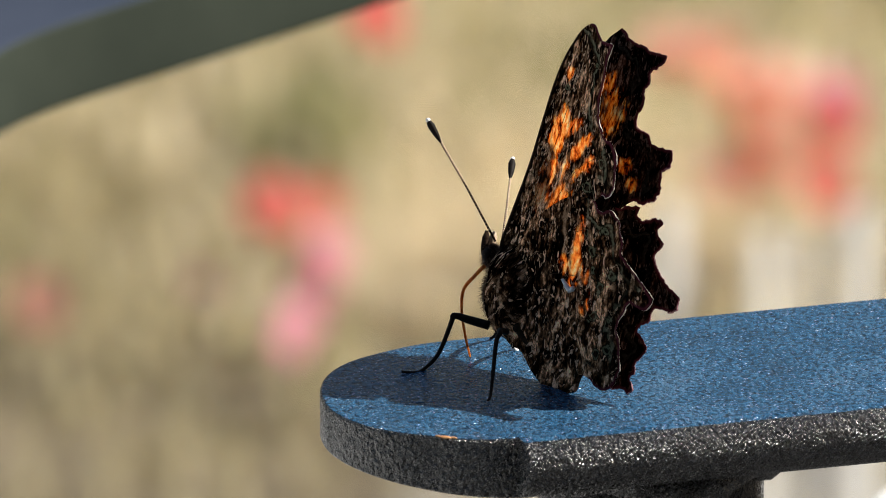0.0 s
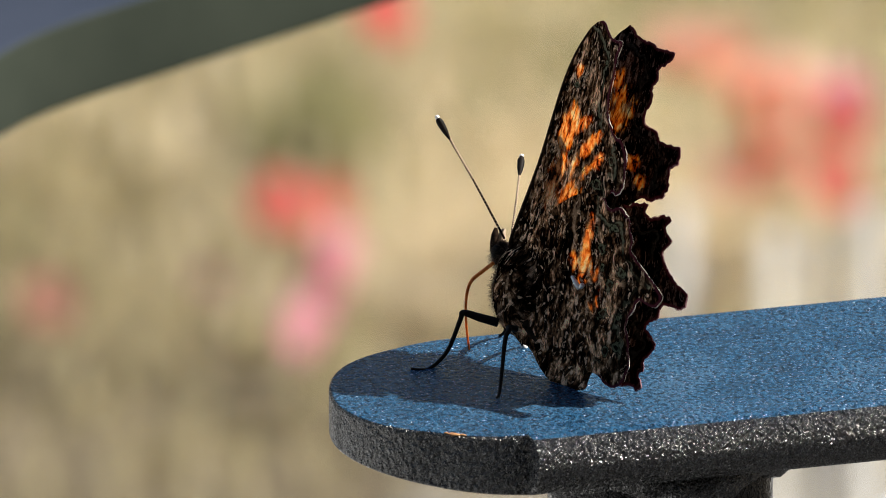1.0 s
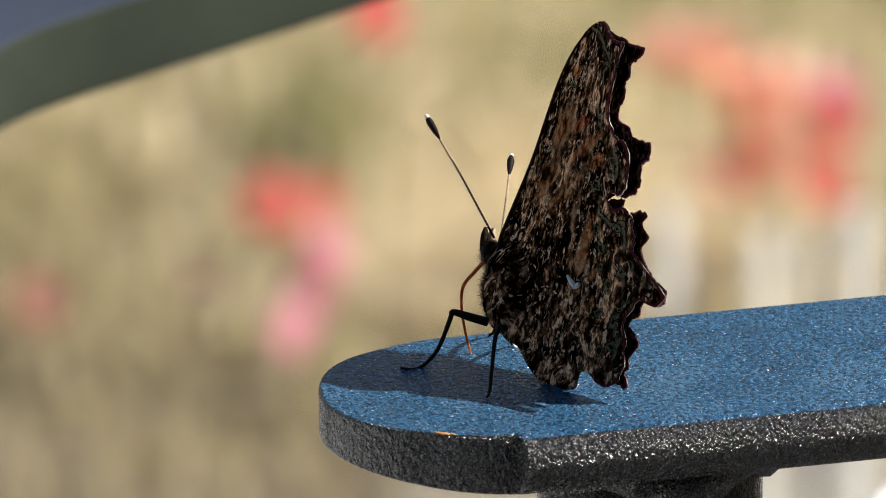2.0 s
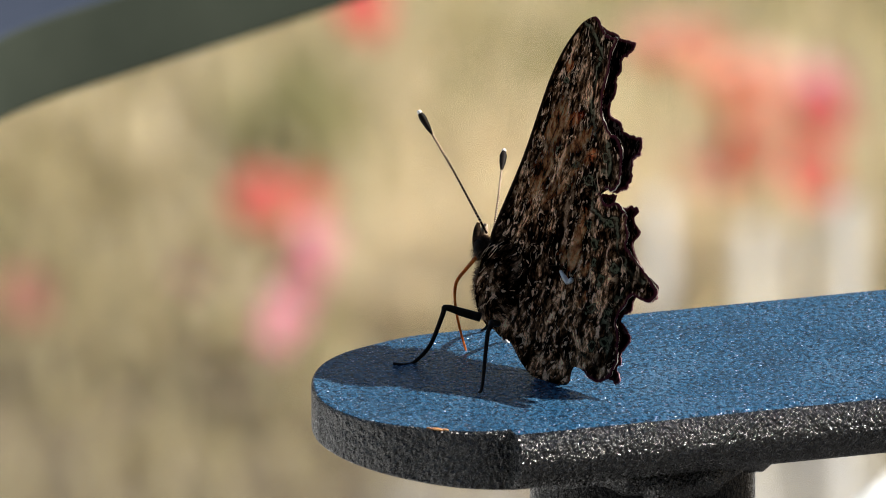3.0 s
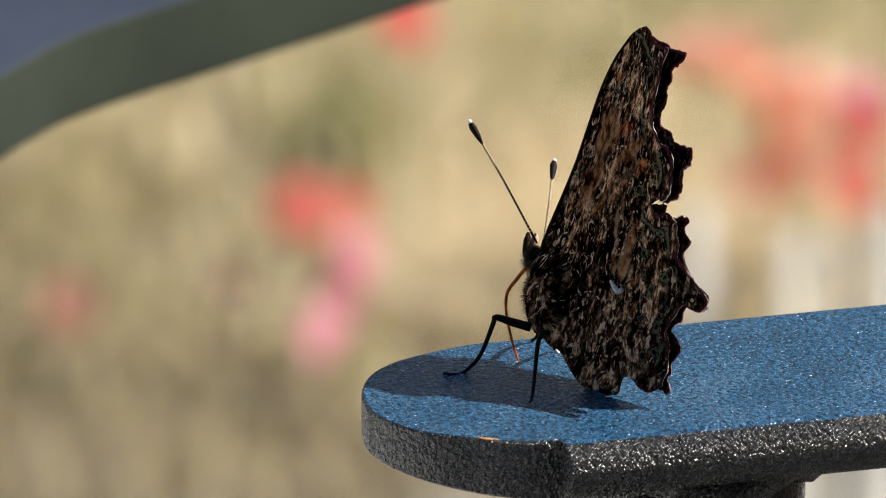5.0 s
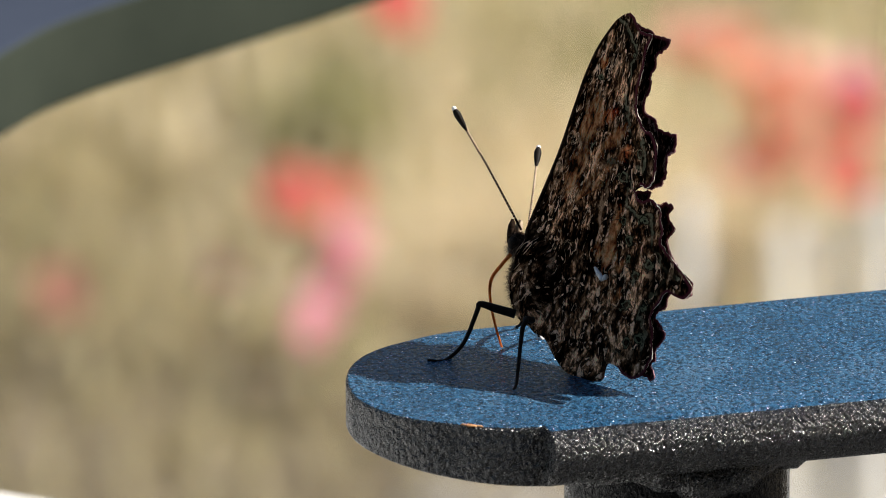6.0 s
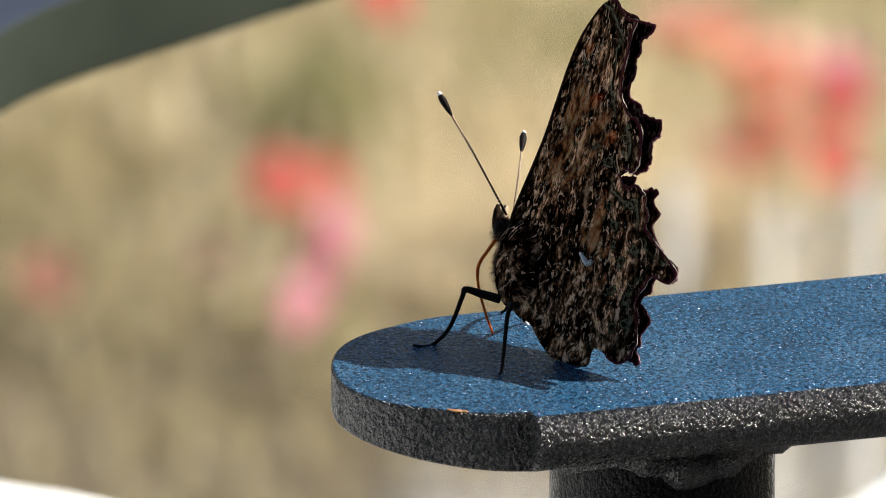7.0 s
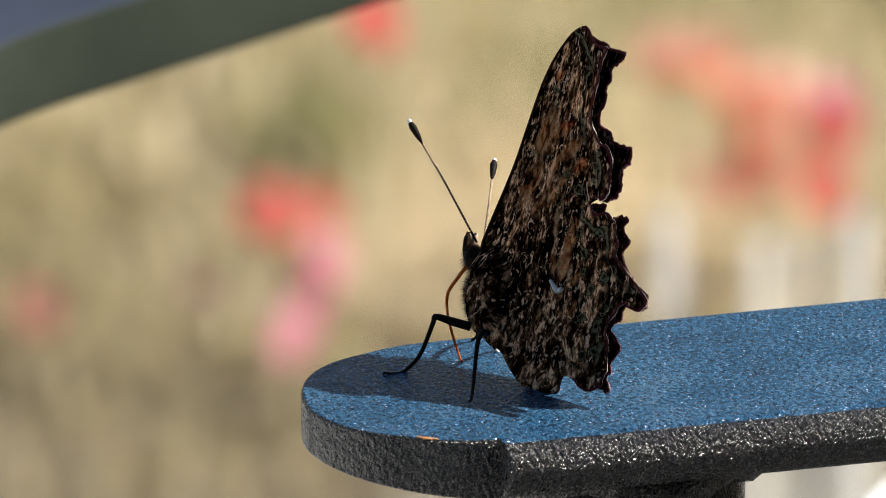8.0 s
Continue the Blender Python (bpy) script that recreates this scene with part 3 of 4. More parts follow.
def ragged(outer, inner, size, seed):
    """A ring through both runs of points, rounded off; the outer run, which comes first, is nibbled into small teeth."""
    outline = outer + inner
    n, ring = len(outline), []
    for i in range(n):
        a, b, c, d = (Vector(outline[(i + k) % n]) for k in (-1, 0, 1, 2))
        for s in range(8):
            t = s / 8
            q = 0.5 * (2 * b + (c - a) * t + (2 * a - 5 * b + 4 * c - d) * t * t + (3 * b - a - 3 * c + d) * t ** 3)
            if i < len(outer) - 1:
                w = (c - a).normalized()
                k = noise.noise(Vector((q.x * 2.2, q.y * 2.2, seed))) + 0.8 * noise.noise(Vector((q.x * 4.6, q.y * 4.6, seed + 5)))
                q = q + Vector((-w.y, w.x)) * (k * size)
            ring.append(q)
    return ring, (len(outer) - 1) * 8


FRINGE = simple("rim_light_fringe", [(0.4, (0.6, 0.5, 0.4)), (0.6, (0.85, 0.8, 0.72))], 3000, 0.6)


MAUVE = simple("mauve_fringe", [(0.4, (0.2, 0.06, 0.08)), (0.6, (0.45, 0.22, 0.24))], 3000, 0.7)


def oval(x, z, cx, cz, long, wide, lean):
    a = radians(lean)
    dx, dz = x - cx, z - cz
    u, v = (dx * math.sin(-a) + dz * math.cos(a)) / long, (dx * math.cos(a) + dz * math.sin(a)) / wide
    return max(0.0, 1 - 0.6 * math.hypot(u, v))


def wing_mesh(name, outer, inner, side, lift, mat, label, size, seed, cells, spots):
    from mathutils.geometry import delaunay_2d_cdt
    pts, last = ragged(outer, inner, size, seed)
    n = len(pts)
    edges = [(i, (i + 1) % n) for i in range(n)]
    x0, x1 = min(q.x for q in pts), max(q.x for q in pts)
    y0, y1 = min(q.y for q in pts), max(q.y for q in pts)
    step = 0.33
    grid = []
    for i in range(int((x1 - x0) / step) + 1):
        for j in range(int((y1 - y0) / step) + 1):
            grid.append(Vector((x0 + (i + 0.5 * (j % 2)) * step + 0.011, y0 + j * step + 0.013)))
    vs, _, fs, _, _, _ = delaunay_2d_cdt(pts + grid, edges, [], 1, 1e-5)
    ra = np.array([[q.x, q.y] for q in pts[:last]])
    bm = bmesh.new()
    border = bm.verts.layers.float.new("border")
    cell = bm.verts.layers.float.new("cell")
    spot = bm.verts.layers.float.new("spot")
    ray = bm.verts.layers.float_vector.new("ray")
    made = []
    for q in vs:
        d = float(np.min(np.hypot(ra[:, 0] - q.x, ra[:, 1] - q.y)))
        # a crumpled sheet: shallow folds run out from the root
        turn, far = math.atan2(q.y - 5.0, 9.6 - q.x), math.hypot(q.x - 9.6, q.y - 5.0)
        fan, up = math.atan2(q.x - 5.6, 55.0 - q.y), math.hypot(q.x - 5.6, q.y - 55.0)
        y = lift + 0.16 * noise.noise(Vector((q.x * 0.45, q.y * 0.3, side))) + 0.07 * math.sin(turn * 26) * min(1, far / 9)
        # below the hinge line the hindwing bends out round the abdomen
        y += 0.24 * max(0, 0.822 * (HINGE.z - q.y) - 0.569 * (HINGE.x - q.x)) * min(1, max(0, (8.8 - q.x) / 2)) if name == "hindwing" else 0
        if side == 1:      # the wing's base lies over the side of the thorax
            y += 1.75 * math.sqrt(max(0, 1 - ((q.x - 9.71) / 3.0) ** 2 - ((q.y - 6.67) / 4.0) ** 2))
        v = bm.verts.new((Vector((q.x, side * y, q.y)) - HINGE) * MM)
        v[border] = min(1, d / 4.0)
        v[cell] = max([w * oval(q.x, q.y, *c) for *c, w in cells] + [0.0])
        v[spot] = max([1 - math.hypot(q.x - a, q.y - c) / r for a, c, r in spots] + [0.0])
        v[ray] = (fan * 40.0, up * 0.42, 3.0 * side)
        made.append(v)
    for f in fs:
        bm.faces.new([made[i] for i in f])
    ob = part(name, bm, mat, butterfly, label)
    ob.location = HINGE * MM
    # hair fringe on the outer margin; the left one is pale to draw a sunlit rim
    rim = [(Vector((q.x, side * (lift - 0.05), q.y)) - HINGE) * MM for q in pts[4:last]]
    thin = [max(0.004, 0.014 + (0.09 if side == 1 else 0.12) * noise.noise(c * 700)) * MM for c in rim]
    part("fringe", tube(rim, thin, 5, 1), FRINGE if side == 1 else MAUVE, ob, "thin hair fringe, pale to draw the sunlit rim" if side == 1 else "worn mauve hair fringe")
    return ob


def vein(parent, points, r, side, lift, name="vein"):
    pts = [(Vector((x, side * lift, z)) - HINGE) * MM for x, z in points]
    return part(name, tube(pts, [r * MM, r * 0.45 * MM], 6, 4), FUR_MAT, parent)


TAN_SCALES = simple("tan_scales", [(0.4, (0.32, 0.23, 0.15)), (0.6, (0.5, 0.39, 0.27))], 4000, 0.6)
COMMA = [(2.28, 9.89), (1.79, 9.40), (1.30, 8.98), (1.10, 9.05), (0.73, 9.51)]
CHALK = simple("chalk_white_scales", [(0.4, (0.9, 0.89, 0.86)), (0.6, (0.96, 0.95, 0.93))], 4000, 0.4)
wings = []
for side in (1, -1):
    if side == 1:
        fore = wing_mesh("forewing", FORE_LEFT, FORE_INNER + COSTA, 1, 0.06, LEFT_FORE, "tall ragged brown forewing, orange where the sun shines through", 0.09, 3, FORE_CELLS, FORE_SPOTS)
        hind = wing_mesh("hindwing", HIND_LEFT, HIND_INNER, 1, 0.16, LEFT_HIND, "mottled bark-brown hindwing with a tail and green-ringed spots", 0.09, 9, HIND_CELLS, HIND_SPOTS)
    else:
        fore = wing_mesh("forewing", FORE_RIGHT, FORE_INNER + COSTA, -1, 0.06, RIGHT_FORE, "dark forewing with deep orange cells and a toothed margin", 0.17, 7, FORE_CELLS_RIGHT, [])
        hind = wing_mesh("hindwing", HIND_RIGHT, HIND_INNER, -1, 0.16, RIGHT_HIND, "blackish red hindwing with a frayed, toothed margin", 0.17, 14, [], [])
    vein(fore, [(10.3, 8.04), (11.05, 10.6), (10.9, 12.2), (9.63, 18.07), (9.08, 22.37), (8.64, 25.73), (7.92, 28.44), (6.8, 30.7)], 0.22, side, 0.14, "costa")
    for pts in ([(9.78, 8.97), (8.59, 13.55), (6.84, 21.68), (5.25, 31.30)], [(9.55, 8.78), (7.71, 13.60), (5.27, 20.76), (3.0, 29.45)], [(9.32, 8.49), (6.60, 13.67), (3.46, 19.36), (-0.8, 21.8)]):
        vein(fore, pts, 0.035, side, 0.06)
    for pts in ([(9.52, 7.68), (6.42, 11.17), (2.08, 14.13), (-3.07, 15.62)], [(9.39, 7.09), (5.26, 9.53), (0.54, 10.60), (-6.4, 11.1)], [(9.26, 6.49), (4.87, 7.55), (-0.33, 7.44), (-5.0, 6.8)], [(9.02, 5.70), (4.58, 5.15), (0.35, 4.39), (-4.8, 2.65)]):
        vein(hind, pts, 0.035, side, 0.16)
    if side == 1:
        bm = bmesh.new()
        for a, c in ((0, 3), (3, 4)):
            a, c = ((Vector((x, 0.4, z)) - HINGE) * MM for x, z in (COMMA[a], COMMA[c]))
            tube([a, a.lerp(c, 0.55), c], [0.12 * MM, 0.24 * MM, 0.21 * MM], 8, 3, bm)
        part("comma_mark", bm, CHALK, hind, "small chalk-white comma mark")
    wings.append((side, fore, hind))


def body_parts():
    mm = lambda *v: [c * MM for c in v]
    t = part("thorax", blob(mm(1.75, 1.4, 2.7), mm(9.71, 0, 6.67), (0, 20, 0), 0.06, 3), FUR_MAT, butterfly, "dark furry thorax")
    part("abdomen", tube([mm(8.3, 0, 5.4), mm(6.6, -0.1, 4.0), mm(5.0, -0.2, 2.9), mm(3.2, -0.2, 1.9), mm(1.5, -0.2, 1.1), mm(-0.2, -0.2, 0.6)], mm(0.7, 0.5, 0.42, 0.42, 0.42, 0.3), 14), FUR_MAT, butterfly)
    head = part("head", blob(mm(0.8, 0.85, 1.15), mm(11.85, 0, 9.60), (0, 12, 0), 0.05, 3), FUR_MAT, butterfly)
    for s in (1, -1):
        part("eye", blob(mm(0.5, 0.4, 0.68), mm(11.95, s * 0.62, 9.70), (0, 0, 0)), CHITIN, head, "round dark glossy eye")
    part("palp", tube([mm(12.00, 0.35, 9.13), mm(12.51, 0.35, 9.87), mm(12.75, 0.35, 10.82), mm(12.88, 0.35, 11.66)], mm(0.3, 0.38, 0.38, 0.34, 0.14), 10), FUR_MAT, head, "upturned furry palp")
    # sunlight on this palp is put in as tan; its twin keeps the fur colour
    part("palp", tube([mm(12.06, -0.35, 9.68), mm(12.43, -0.35, 10.20), mm(12.58, -0.35, 11.08), mm(12.57, -0.35, 11.69)], mm(0.3, 0.36, 0.36, 0.32, 0.14), 10), TAN_SCALES, head, "upturned furry palp, tan to paint in the sun on it")
    # short hairs on the thorax and head
    bm = bmesh.new()
    rnd = random.Random(4)
    for k in range(8000):
        d = Vector((rnd.gauss(0, 1), rnd.gauss(0, 1), rnd.gauss(0, 1))).normalized()
        if k % 4:
            c = Vector((9.71, 0, 6.67)) + pose(0, 0, 0, 0, 20, 0) @ Vector((d.x * 1.75, d.y * 1.35, d.z * 2.7))
        else:
            c = Vector((11.85, 0, 9.60)) + Vector((d.x * 0.75, d.y * 0.8, d.z * 1.1))
        tip = c + (d + Vector((rnd.uniform(-.4, .4), rnd.uniform(-.4, .4), -0.5))) * rnd.uniform(0.16, 0.62)
        w = d.cross(Vector((0.3, 0.8, 0.5))).normalized() * 0.02
        vs = [bm.verts.new(q * MM) for q in (c - w, c + w, tip)]
        bm.faces.new(vs)
    part("fur", bm, HAIR_MAT, t, "short brown hairs")
    # antennae with dark clubs and pale tips
    for base, mid, tip in (((10.50, 1.65, 11.13), (13.41, 4.31, 16.05), (16.62, 7.13, 20.13)), ((10.75, 0.48, 10.89), (13.02, -1.74, 14.5), (15.69, -4.01, 17.85))):
        b, e = Vector(base), Vector(tip)
        m_ = b.lerp(e, 0.5) + (Vector(mid) - b.lerp(e, 0.5)) * 0.25
        way = (e - m_).normalized()
        ant = part("antenna", tube([b * MM, m_ * MM, (e - way * 2.0) * MM], mm(0.1, 0.085, 0.085), 8), FUR_MAT, butterfly, "thin ringed antenna")
        rings = 34
        rb = bmesh.new()
        for i in range(rings):
            f = 0.1 + 0.88 * i / rings
            c = b + (m_ - b) * f * 2 if f < 0.5 else m_ + (e - way * 2.0 - m_) * (f - 0.5) * 2
            tube([(c - way * 0.085) * MM, (c + way * 0.085) * MM], mm(0.1, 0.1), 8, 1, rb)
        part("banding", rb, TAN_SCALES, ant)
        part("club", tube([(e - way * 2.2) * MM, (e - way * 1.5) * MM, (e - way * 0.6) * MM, (e - way * 0.1) * MM], mm(0.1, 0.26, 0.34, 0.2), 12), CHITIN, ant, "black swollen club")
        part("tip", blob(mm(0.22, 0.22, 0.22), (e - way * 0.02) * MM), CHALK, ant, "pale antenna tip")


body_parts()


def leg_part(points, radii, label=""):
    return part("leg", tube([Vector(q) * MM for q in points], [0.82 * r * MM for r in radii], 8, 5), CHITIN, butterfly, label)


leg_part([(8.50, 2.17, 4.00), (9.91, 3.09, 4.04), (11.03, 4.08, 4.11), (11.20, 4.05, 3.48), (11.94, 3.89, 0.47), (12.50, 4.82, -1.25), (12.84, 5.72, -1.63), (13.44, 6.39, -1.73)],
         [0.5, 0.46, 0.33, 0.27, 0.22, 0.19, 0.17, 0.14], "thin jointed dark leg, bent at the knee")
leg_part([(6.59, 1.96, 3.92), (6.12, 3.36, 4.03), (5.28, 4.32, 3.86), (5.14, 4.62, 2.99), (3.65, 5.58, -0.57), (3.05, 6.18, -1.49), (3.04, 6.42, -1.75)],
         [0.38, 0.33, 0.28, 0.24, 0.18, 0.16, 0.13])
leg_part([(7.69, -0.13, 4.22), (8.43, -1.23, 3.96), (9.61, -2.24, 2.91), (10.17, -3.39, 2.3), (10.25, -3.86, 1.85)], [0.3, 0.28, 0.24, 0.18, 0.13])
leg_part([(8.92, 0.01, 4.96), (10.89, -2.57, 5.41), (12.43, -3.94, 4.10), (13.20, -4.39, 2.5), (13.81, -4.59, 2.06)], [0.3, 0.28, 0.24, 0.18, 0.13])

# chalk white stands in for the sun's glint on this foot
part("foot", blob([c * MM for c in (0.34, 0.22, 0.3)], [c * MM for c in (10.2, -3.85, 1.9)], (0, 20, 30), 0.4, 2, 2), CHALK, butterfly, "foot in chalk white that paints in full sun")
AMBER, nt_, b_ = material("amber_tongue")
b_.inputs["Roughness"].default_value = 0.35
horn = ramp(nt_, noise_of(nt_, coords(nt_), 1500, 3), [(0.35, (0.5, 0.13, 0.02)), (0.65, (0.95, 0.38, 0.08))])
nt_.links.new(horn, b_.inputs["Base Color"])
clear = nt_.nodes.new("ShaderNodeBsdfTranslucent")
nt_.links.new(horn, clear.inputs[0])
half = nt_.nodes.new("ShaderNodeMixShader")
nt_.links.new(b_.outputs[0], half.inputs[1])
nt_.links.new(clear.outputs[0], half.inputs[2])
nt_.links.new(half.outputs[0], nt_.nodes["Material Output"].inputs[0])
TONGUE_AT = Vector((11.23, 1.46, 8.79))
tongue = part("proboscis", tube([(Vector(q) - TONGUE_AT) * MM for q in ((11.23, 1.46, 8.79), (11.86, 1.63, 7.76), (12.65, 1.78, 6.32), (12.64, 1.52, 4.61), (12.24, 0.73, 2.41), (11.88, -0.37, 0.35))],
                                [0.17 * MM, 0.16 * MM, 0.15 * MM, 0.13 * MM, 0.12 * MM, 0.1 * MM], 8, 6), AMBER, butterfly, "uncoiled amber tongue touching the paint")
tongue.location = TONGUE_AT * MM

# ---- white seat sling under the arm ----
def sling():
    """A white cloth seat: its far hem sags between the side rails."""
    bm = bmesh.new()
    hem = curve_through([(-0.55, 0.34, 0.566), (-0.16, 0.274, 0.562), (-0.082, 0.2501, 0.558), (-0.0515, 0.2399, 0.556), (-0.0436, 0.2365, 0.556), (-0.0214, 0.2293, 0.555), (0.0083, 0.2285, 0.555),
                         (0.0322, 0.2328, 0.556), (0.0383, 0.2364, 0.556), (0.0425, 0.2414, 0.557), (0.057, 0.2569, 0.56), (0.14, 0.31, 0.568)], 6)
    rows = 14
    grid = []
    for j in range(rows + 1):
        f = j / rows
        line = []
        for p in hem:
            # at the left the cloth runs on unseen, added to bounce light up
            y = p.y - (0.42 if p.x < -0.06 else 0.42 - 0.35 * min(1, (p.x + 0.06) / 0.025)) * f
            z = p.z - 0.012 * math.sin(math.pi * f) + 0.0015 * noise.noise(Vector((p.x * 30, f * 6, 0)))
            line.append(bm.verts.new((p.x, y, z)))
        grid.append(line)
    for a, b in zip(grid, grid[1:]):
        for i in range(len(a) - 1):
            bm.faces.new((a[i], a[i + 1], b[i + 1], b[i]))
    bmesh.ops.recalc_face_normals(bm, faces=bm.faces)
    made = bmesh.ops.solidify(bm, geom=bm.faces[:], thickness=0.004)
    return bm


part("seat_sling", sling(), WHITE_CLOTH, bench, "sagging white cloth seat")

# ---- planting behind ----
def leaf_mat(name, a, b, trans=0.35):
    m, nt, p_ = material(name)
    co = coords(nt)
    info = nt.nodes.new("ShaderNodeNewGeometry")
    n = noise_of(nt, co, 220, 4)
    mixer = node(nt, "ShaderNodeMath")
    nt.links.new(n, mixer.inputs[0])
    nt.links.new(info.outputs["Random Per Island"], mixer.inputs[1])
    c = ramp(nt, mixer.outputs[0], [(0.45, a), (1.35 / 1.5, b)])
    nt.links.new(c, p_.inputs["Base Color"])
    p_.inputs["Roughness"].default_value = 0.6
    tr = nt.nodes.new("ShaderNodeBsdfTranslucent")
    nt.links.new(c, tr.inputs[0])
    ms = nt.nodes.new("ShaderNodeMixShader")
    ms.inputs[0].default_value = trans
    nt.links.new(p_.outputs[0], ms.inputs[1])
    nt.links.new(tr.outputs[0], ms.inputs[2])
    nt.links.new(ms.outputs[0], nt.nodes["Material Output"].inputs[0])
    return m


STRAW = leaf_mat("straw_blades", (0.38, 0.33, 0.19), (0.62, 0.55, 0.34))
GRASS = leaf_mat("olive_blades", (0.22, 0.215, 0.1), (0.42, 0.4, 0.21))
LEAF = leaf_mat("olive_leaves", (0.14, 0.15, 0.06), (0.3, 0.3, 0.13))
CORAL = leaf_mat("coral_petals", (0.86, 0.2, 0.18), (0.92, 0.33, 0.3), 0.5)
PINK = leaf_mat("pink_petals", (0.95, 0.4, 0.55), (0.98, 0.6, 0.7), 0.5)
STEM = simple("green_stem", [(0.3, (0.2, 0.2, 0.09)), (0.7, (0.32, 0.3, 0.16))], 200, 0.6)
WHITEWOOD = simple("whitewashed_wood", [(0.3, (0.58, 0.58, 0.55)), (0.7, (0.76, 0.76, 0.74))], 90, 0.7, stretch=(1, 1, 0.1), relief=0.2)
ROW_Y, ROW_Z = 1.6957, 0.0559      # middle of the flower row


def blades(name, mat, spots, count, seed, height, label):
    bm = bmesh.new()
    rnd = random.Random(seed)
    for k in range(count):
        x, y = spots(rnd)
        h = height * rnd.uniform(0.4, 1.2)
        a = rnd.uniform(0, math.tau)
        w = Vector((math.cos(a), math.sin(a), 0)) * rnd.uniform(0.0008, 0.0018)
        lean = Vector((rnd.gauss(0, 0.18), rnd.gauss(0, 0.18), 0)) * h
        base, mid, tip = Vector((x, y, 0)), Vector((x, y, h * 0.6)) + lean * 0.35, Vector((x, y, h)) + lean
        v = [bm.verts.new(q) for q in (base - w, base + w, mid - w * 0.8, mid + w * 0.8, tip)]
        bm.faces.new((v[0], v[1], v[3], v[2]))
        bm.faces.new((v[2], v[3], v[4]))
    return tagged(part(name, bm, mat), label, "grass", kind="stuff")


DUN = leaf_mat("dun_blades", (0.27, 0.228, 0.15), (0.38, 0.325, 0.22))
blades("straw_grass", STRAW, lambda r: (r.uniform(-0.16, 0.16), r.triangular(1.62, 2.5, 2.1)), 10000, 1, 0.014, "short dry straw-coloured grass blades on the soil")
blades("dead_grass", DUN, lambda r: (r.uniform(-0.15, 0.15), r.uniform(1.3, 1.95)), 12000, 6, 0.003, "short dead brown grass blades in the bed")
PALE = leaf_mat("pale_straw_blades", (0.62, 0.54, 0.38), (0.9, 0.81, 0.61))
blades("pale_straw", PALE, lambda r: (r.choice((r.gauss(-0.004, 0.022), r.gauss(0.03, 0.03), r.gauss(0.05, 0.02))), r.uniform(1.79, 2.05)), 6600, 3, 0.012, "pale bleached straw blades in the bed")
blades("pale_straw", PALE, lambda r: (r.uniform(-0.3, 0.3), r.uniform(1.88, 2.5)), 6000, 5, 0.02, "pale bleached straw blades behind the bed")
GREEN_AT = [(-0.033, 1.9, 0.013), (-0.2, 1.9, 0.08), (0.2, 1.9, 0.08), (0.078, 2.03, 0.03), (-0.01, 2.05, 0.05), (0.03, 1.95, 0.04)]


def green_spot(r):
    x, y, s = r.choice(GREEN_AT)
    return r.gauss(x, s * 0.7), r.gauss(y, s)


blades("green_grass", GRASS, green_spot, 1200, 2, 0.024, "tufts of yellow-green grass blades")


def petal(length, width, cup):
    bm = bmesh.new()
    grid = {}
    for i in range(6):
        f = i / 5
        w = width * math.sin(math.pi * (0.12 + 0.8 * f)) ** 0.8
        for j in range(5):
            s = j / 2 - 1
            grid[i, j] = bm.verts.new((f * length, s * w / 2, cup * (f * f * length - 0.35 * abs(s) * w * f)))
    for i in range(5):
        for j in range(4):
            bm.faces.new((grid[i, j], grid[i + 1, j], grid[i + 1, j + 1], grid[i, j + 1]))
    return bm


def flower(x, up, mat, size, label, seed, tilt=35, group="flowers in the bed"):
    rnd = random.Random(seed)
    z = ROW_Z + up * 0.94
    back = max(0, min(0.11 if x > 0 else 0.07, (z - 0.02) / 0.364))
    y = ROW_Y + up * 0.342 + back + rnd.uniform(-0.005, 0.005)
    z = max(0.02, z - 0.364 * back)
    x, size = x * (1 + back / 2.95), size * (1 + back / 2.95)
    f = thing("flower", pose(x, y, 0), label, "flower", group)
    part("stem", tube([(0.002, 0.004, -0.004), (0.003, 0.002, z * 0.5), (0, 0, z)], [0.0005, 0.00045, 0.0004], 6, 4), STEM, f)
    first = None
    turn = rnd.uniform(5, 30)
    for k in range(12):
        m = pose(0, 0, z, 0, 0, 0) @ pose(0, 0, 0, tilt, turn, 0) @ pose(0, 0, 0, 0, rnd.uniform(-25, 5) - 25 * (k > 6), 360 / (7 if k < 7 else 5) * k + rnd.uniform(-9, 9))
        if first is None:
            ob = first = part("petal", petal(size, size * 0.85, 0.25), mat, f)
        else:
            ob = new("petal", first.data)
            ob.parent = f
        ob.matrix_local = m
    part("centre", blob((size * 0.2,) * 3, (0, 0, z + size * 0.08), (0, 0, 0), 0.1, 4, 2), STRAW, f)
    for k in range(1):
        a = rnd.uniform(0, 360)
        lf = part("leaf", petal(0.007, 0.0032, -0.2), LEAF, f)
        lf.matrix_local = pose(0.002, 0.002, z * rnd.uniform(0.15, 0.6), 0, rnd.uniform(-30, 10), a)


ROSE = leaf_mat("rose_red_petals", (0.78, 0.2, 0.17), (0.85, 0.33, 0.28), 0.6)
flower(-0.041, 0.0095, ROSE, 0.0085, "coral-red blossom on a short stem in the bed", 1)
flower(-0.0187, 0.0493, CORAL, 0.0075, "coral-red blossom on a short stem in the bed", 2)
flower(-0.0285, 0.000, PINK, 0.0056, "pink blossom on a short stem in the bed", 3)
flower(-0.0310, -0.008, PINK, 0.0056, "pink blossom on a short stem in the bed", 4)
flower(-0.0300, 0.0085, ROSE, 0.0055, "rose-red blossom on a short stem in the bed", 23)
flower(-0.0345, -0.0165, PINK, 0.0052, "pink blossom on a short stem in the bed", 5)
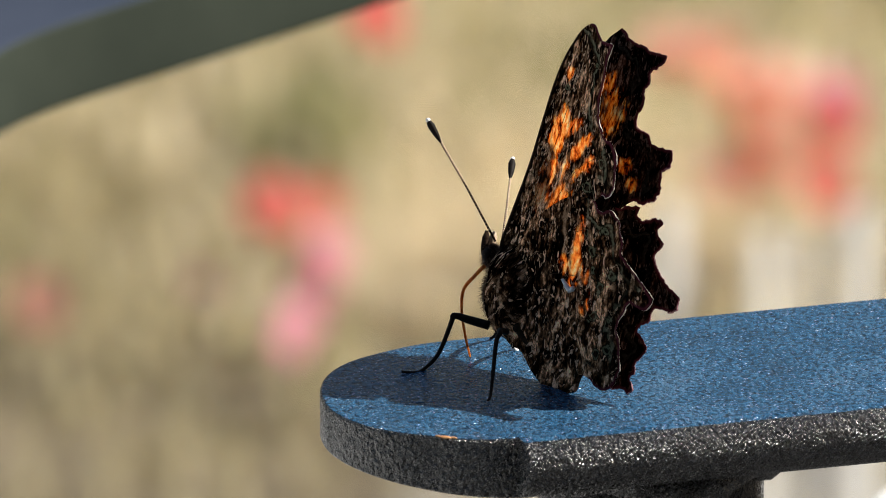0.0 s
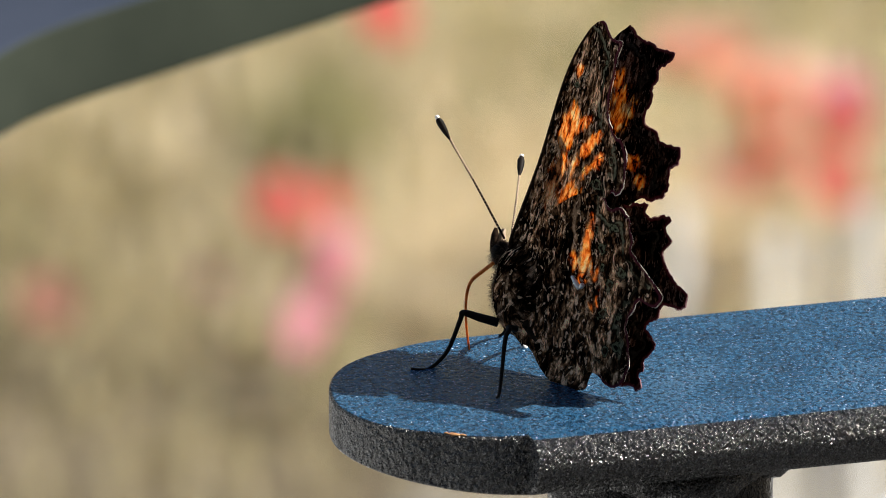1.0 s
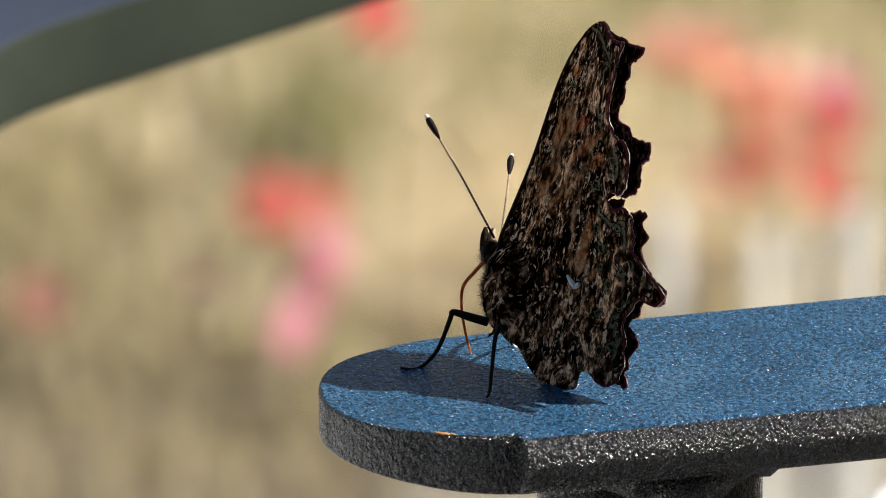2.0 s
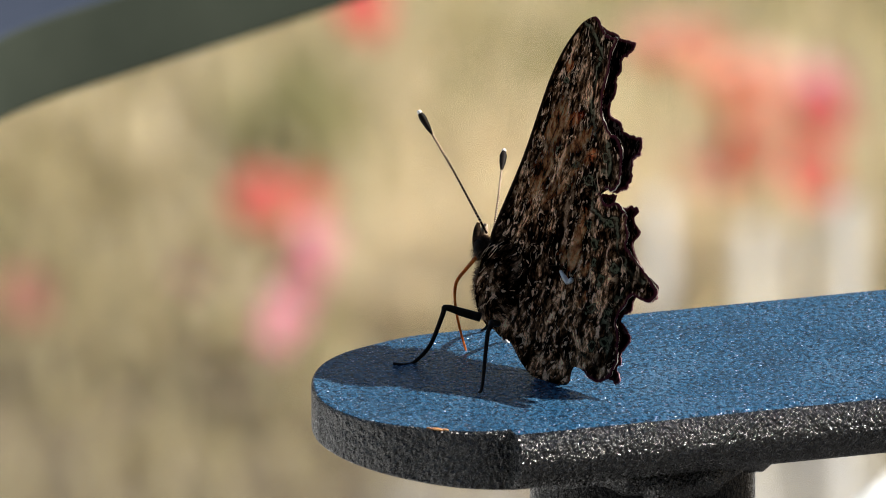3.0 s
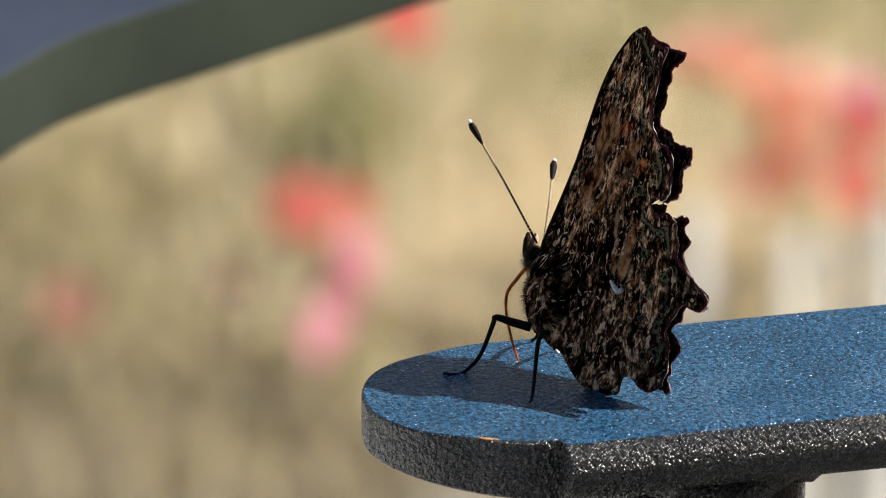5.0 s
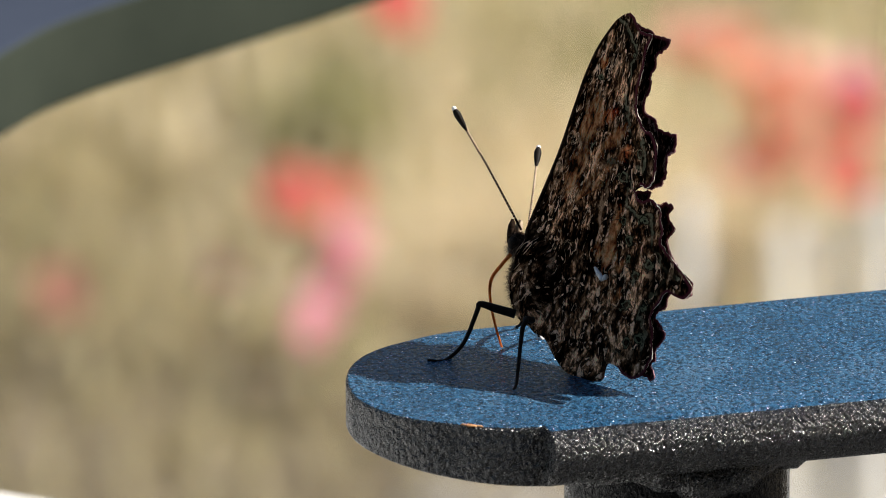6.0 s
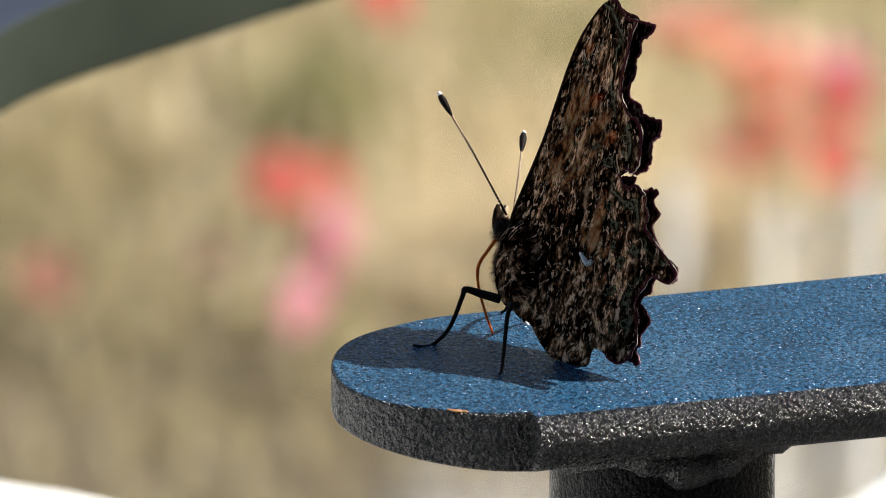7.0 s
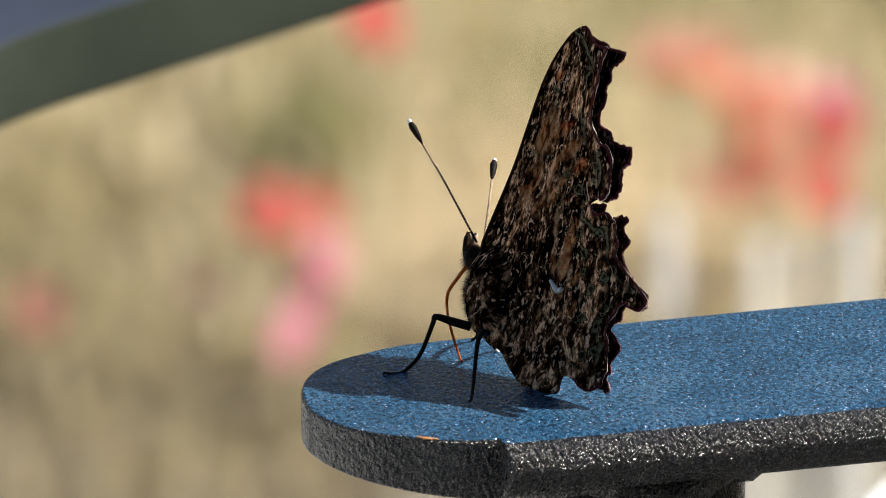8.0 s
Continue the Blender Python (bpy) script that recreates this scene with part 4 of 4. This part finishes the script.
flower(-0.0372, -0.0215, PINK, 0.0045, "pink blossom on a short stem in the bed", 24)
DUSTY = leaf_mat("dusty_pink_petals", (0.55, 0.25, 0.21), (0.66, 0.36, 0.3), 0.5)
flower(-0.0925, -0.014, DUSTY, 0.0066, "faded coral blossom close to the soil", 6)
flower(-0.0562, -0.008, PINK, 0.0038, "small pale pink bud close to the soil", 7)
PEACH = leaf_mat("peach_petals", (0.98, 0.58, 0.45), (0.99, 0.73, 0.6), 0.85)
for k, (x, up, size) in enumerate(((0.0565, 0.0150, 0.0085), (0.0640, 0.0165, 0.0085), (0.0665, 0.0235, 0.009), (0.0600, 0.0345, 0.008), (0.0440, 0.0430, 0.008), (0.0535, 0.0440, 0.0085), (0.0690, 0.0375, 0.008))):
    flower(x, up, PEACH, size, "large pale coral blossom on a stem in the bed", 8 + k, 24 if k < 3 else 35)
flower(0.0805, 0.0265, ROSE, 0.0085, "deep red blossom on a stem in the bed", 20)
flower(0.0790, 0.0150, ROSE, 0.008, "deep red blossom on a stem in the bed", 21)
flower(0.0830, 0.0330, PINK, 0.006, "pink blossom on a stem in the bed", 22)


def gravel():
    rnd = random.Random(8)
    bm = bmesh.new()
    base = bmesh.new()
    bmesh.ops.create_icosphere(base, subdivisions=1, radius=1)
    shape = [v.co.copy() for v in base.verts]
    tris = [[v.index for v in f.verts] for f in base.faces]
    base.free()
    verts, faces = [], []
    for k in range(1500):
        if k % 3:
            x, y = rnd.triangular(0.03, 0.16, 0.085), rnd.uniform(1.60, 1.80)
        else:
            x, y = rnd.gauss(0.004, 0.01), rnd.gauss(1.655, 0.015)
        r = rnd.uniform(0.0012, 0.0035)
        n0 = len(verts)
        sx, sy, sz = (rnd.uniform(0.7, 1.3) for _ in range(3))
        for c in shape:
            j = 1 + 0.25 * noise.noise(c * 1.7 + Vector((k, 0, 0)))
            verts.append((x + c.x * r * sx * j, y + c.y * r * sy * j, r * 0.4 + c.z * r * 0.7 * sz * j))
        faces += [[i + n0 for i in t] for t in tris]
    bm.free()
    me = bpy.data.meshes.new("gravel")
    me.from_pydata(verts, [], faces)
    me.materials.append(leaf_mat("pale_gravel", (0.19, 0.175, 0.15), (0.36, 0.335, 0.3), 0.0))
    tagged(new("gravel", me), "pale grey and white gravel along the bed", "gravel", kind="stuff")


gravel()


def stake(x, back, top, width, lean=0.0):
    bm = bmesh.new()
    bmesh.ops.create_cube(bm, size=1)
    y = ROW_Y - 0.03 + back
    top -= 0.36 * back
    for v in bm.verts:
        v.co = Vector((v.co.x * width, v.co.y * width * 0.22, (v.co.z + 0.5) * top))
        if v.co.z > 0.01:
            v.co.x *= 0.75
    bmesh.ops.bevel(bm, geom=bm.edges[:], offset=width * 0.06, segments=2, affect="EDGES")
    ob = part("plant_stake", bm, WHITEWOOD, None, "", False)
    ob.matrix_world = pose(x, y, -0.003, 0, lean, 40)
    tagged(ob, "whitewashed wooden plant stake in the bed", "stake", "stakes in the flower bed")


stake(0.0452, -0.03, 0.080, 0.009)
stake(0.0640, -0.026, 0.073, 0.009, 1)
stake(0.0742, -0.034, 0.073, 0.008)
stake(0.0850, -0.03, 0.079, 0.010)


def motions():
    # wings part slowly at first, then close; (seconds, half opening in degrees)
    opening = [(0.0, 1), (0.3, 1.02), (0.6, 1), (0.9, 0.96), (1.1, 0.92), (1.2, 0.86), (1.3, 0.66), (1.4, 0.32), (1.5, 0.2), (1.7, 0.12), (2.0, 0.06), (3.3, 0.0), (5.0, 0.0), (8.0, 0.01)]
    for side, fore, hind in wings:
        hinged = ((fore, (0.25, 0.97), 1.1, 8.5), (hind, (0.822, 0.569), 1.0, 8.6)) if side == 1 else ((fore, (0.46, 0.887), 1.2, 12.4), (hind, (0.85, 0.53), 1.2, 10.2))
        for ob, (ax, az), shut, wide in hinged:
            axis = Vector((ax, 0, az)).normalized()
            walk(ob, [(t, Matrix.Translation(HINGE * MM) @ Matrix.Rotation(radians(-side * (shut + (wide - shut) * f)), 4, axis)) for t, f in opening])
    # the tongue feels about
    swing = [(0.0, 0), (0.5, -5), (1.0, -9), (1.5, -2), (2.2, 2), (3.5, 5), (4.5, 6), (5.8, 5), (6.5, 6), (7.0, 10), (8.0, 8)]
    walk(tongue, [(t, Matrix.Translation(TONGUE_AT * MM) @ Matrix.Rotation(radians(a), 4, "Y")) for t, a in swing])


motions()
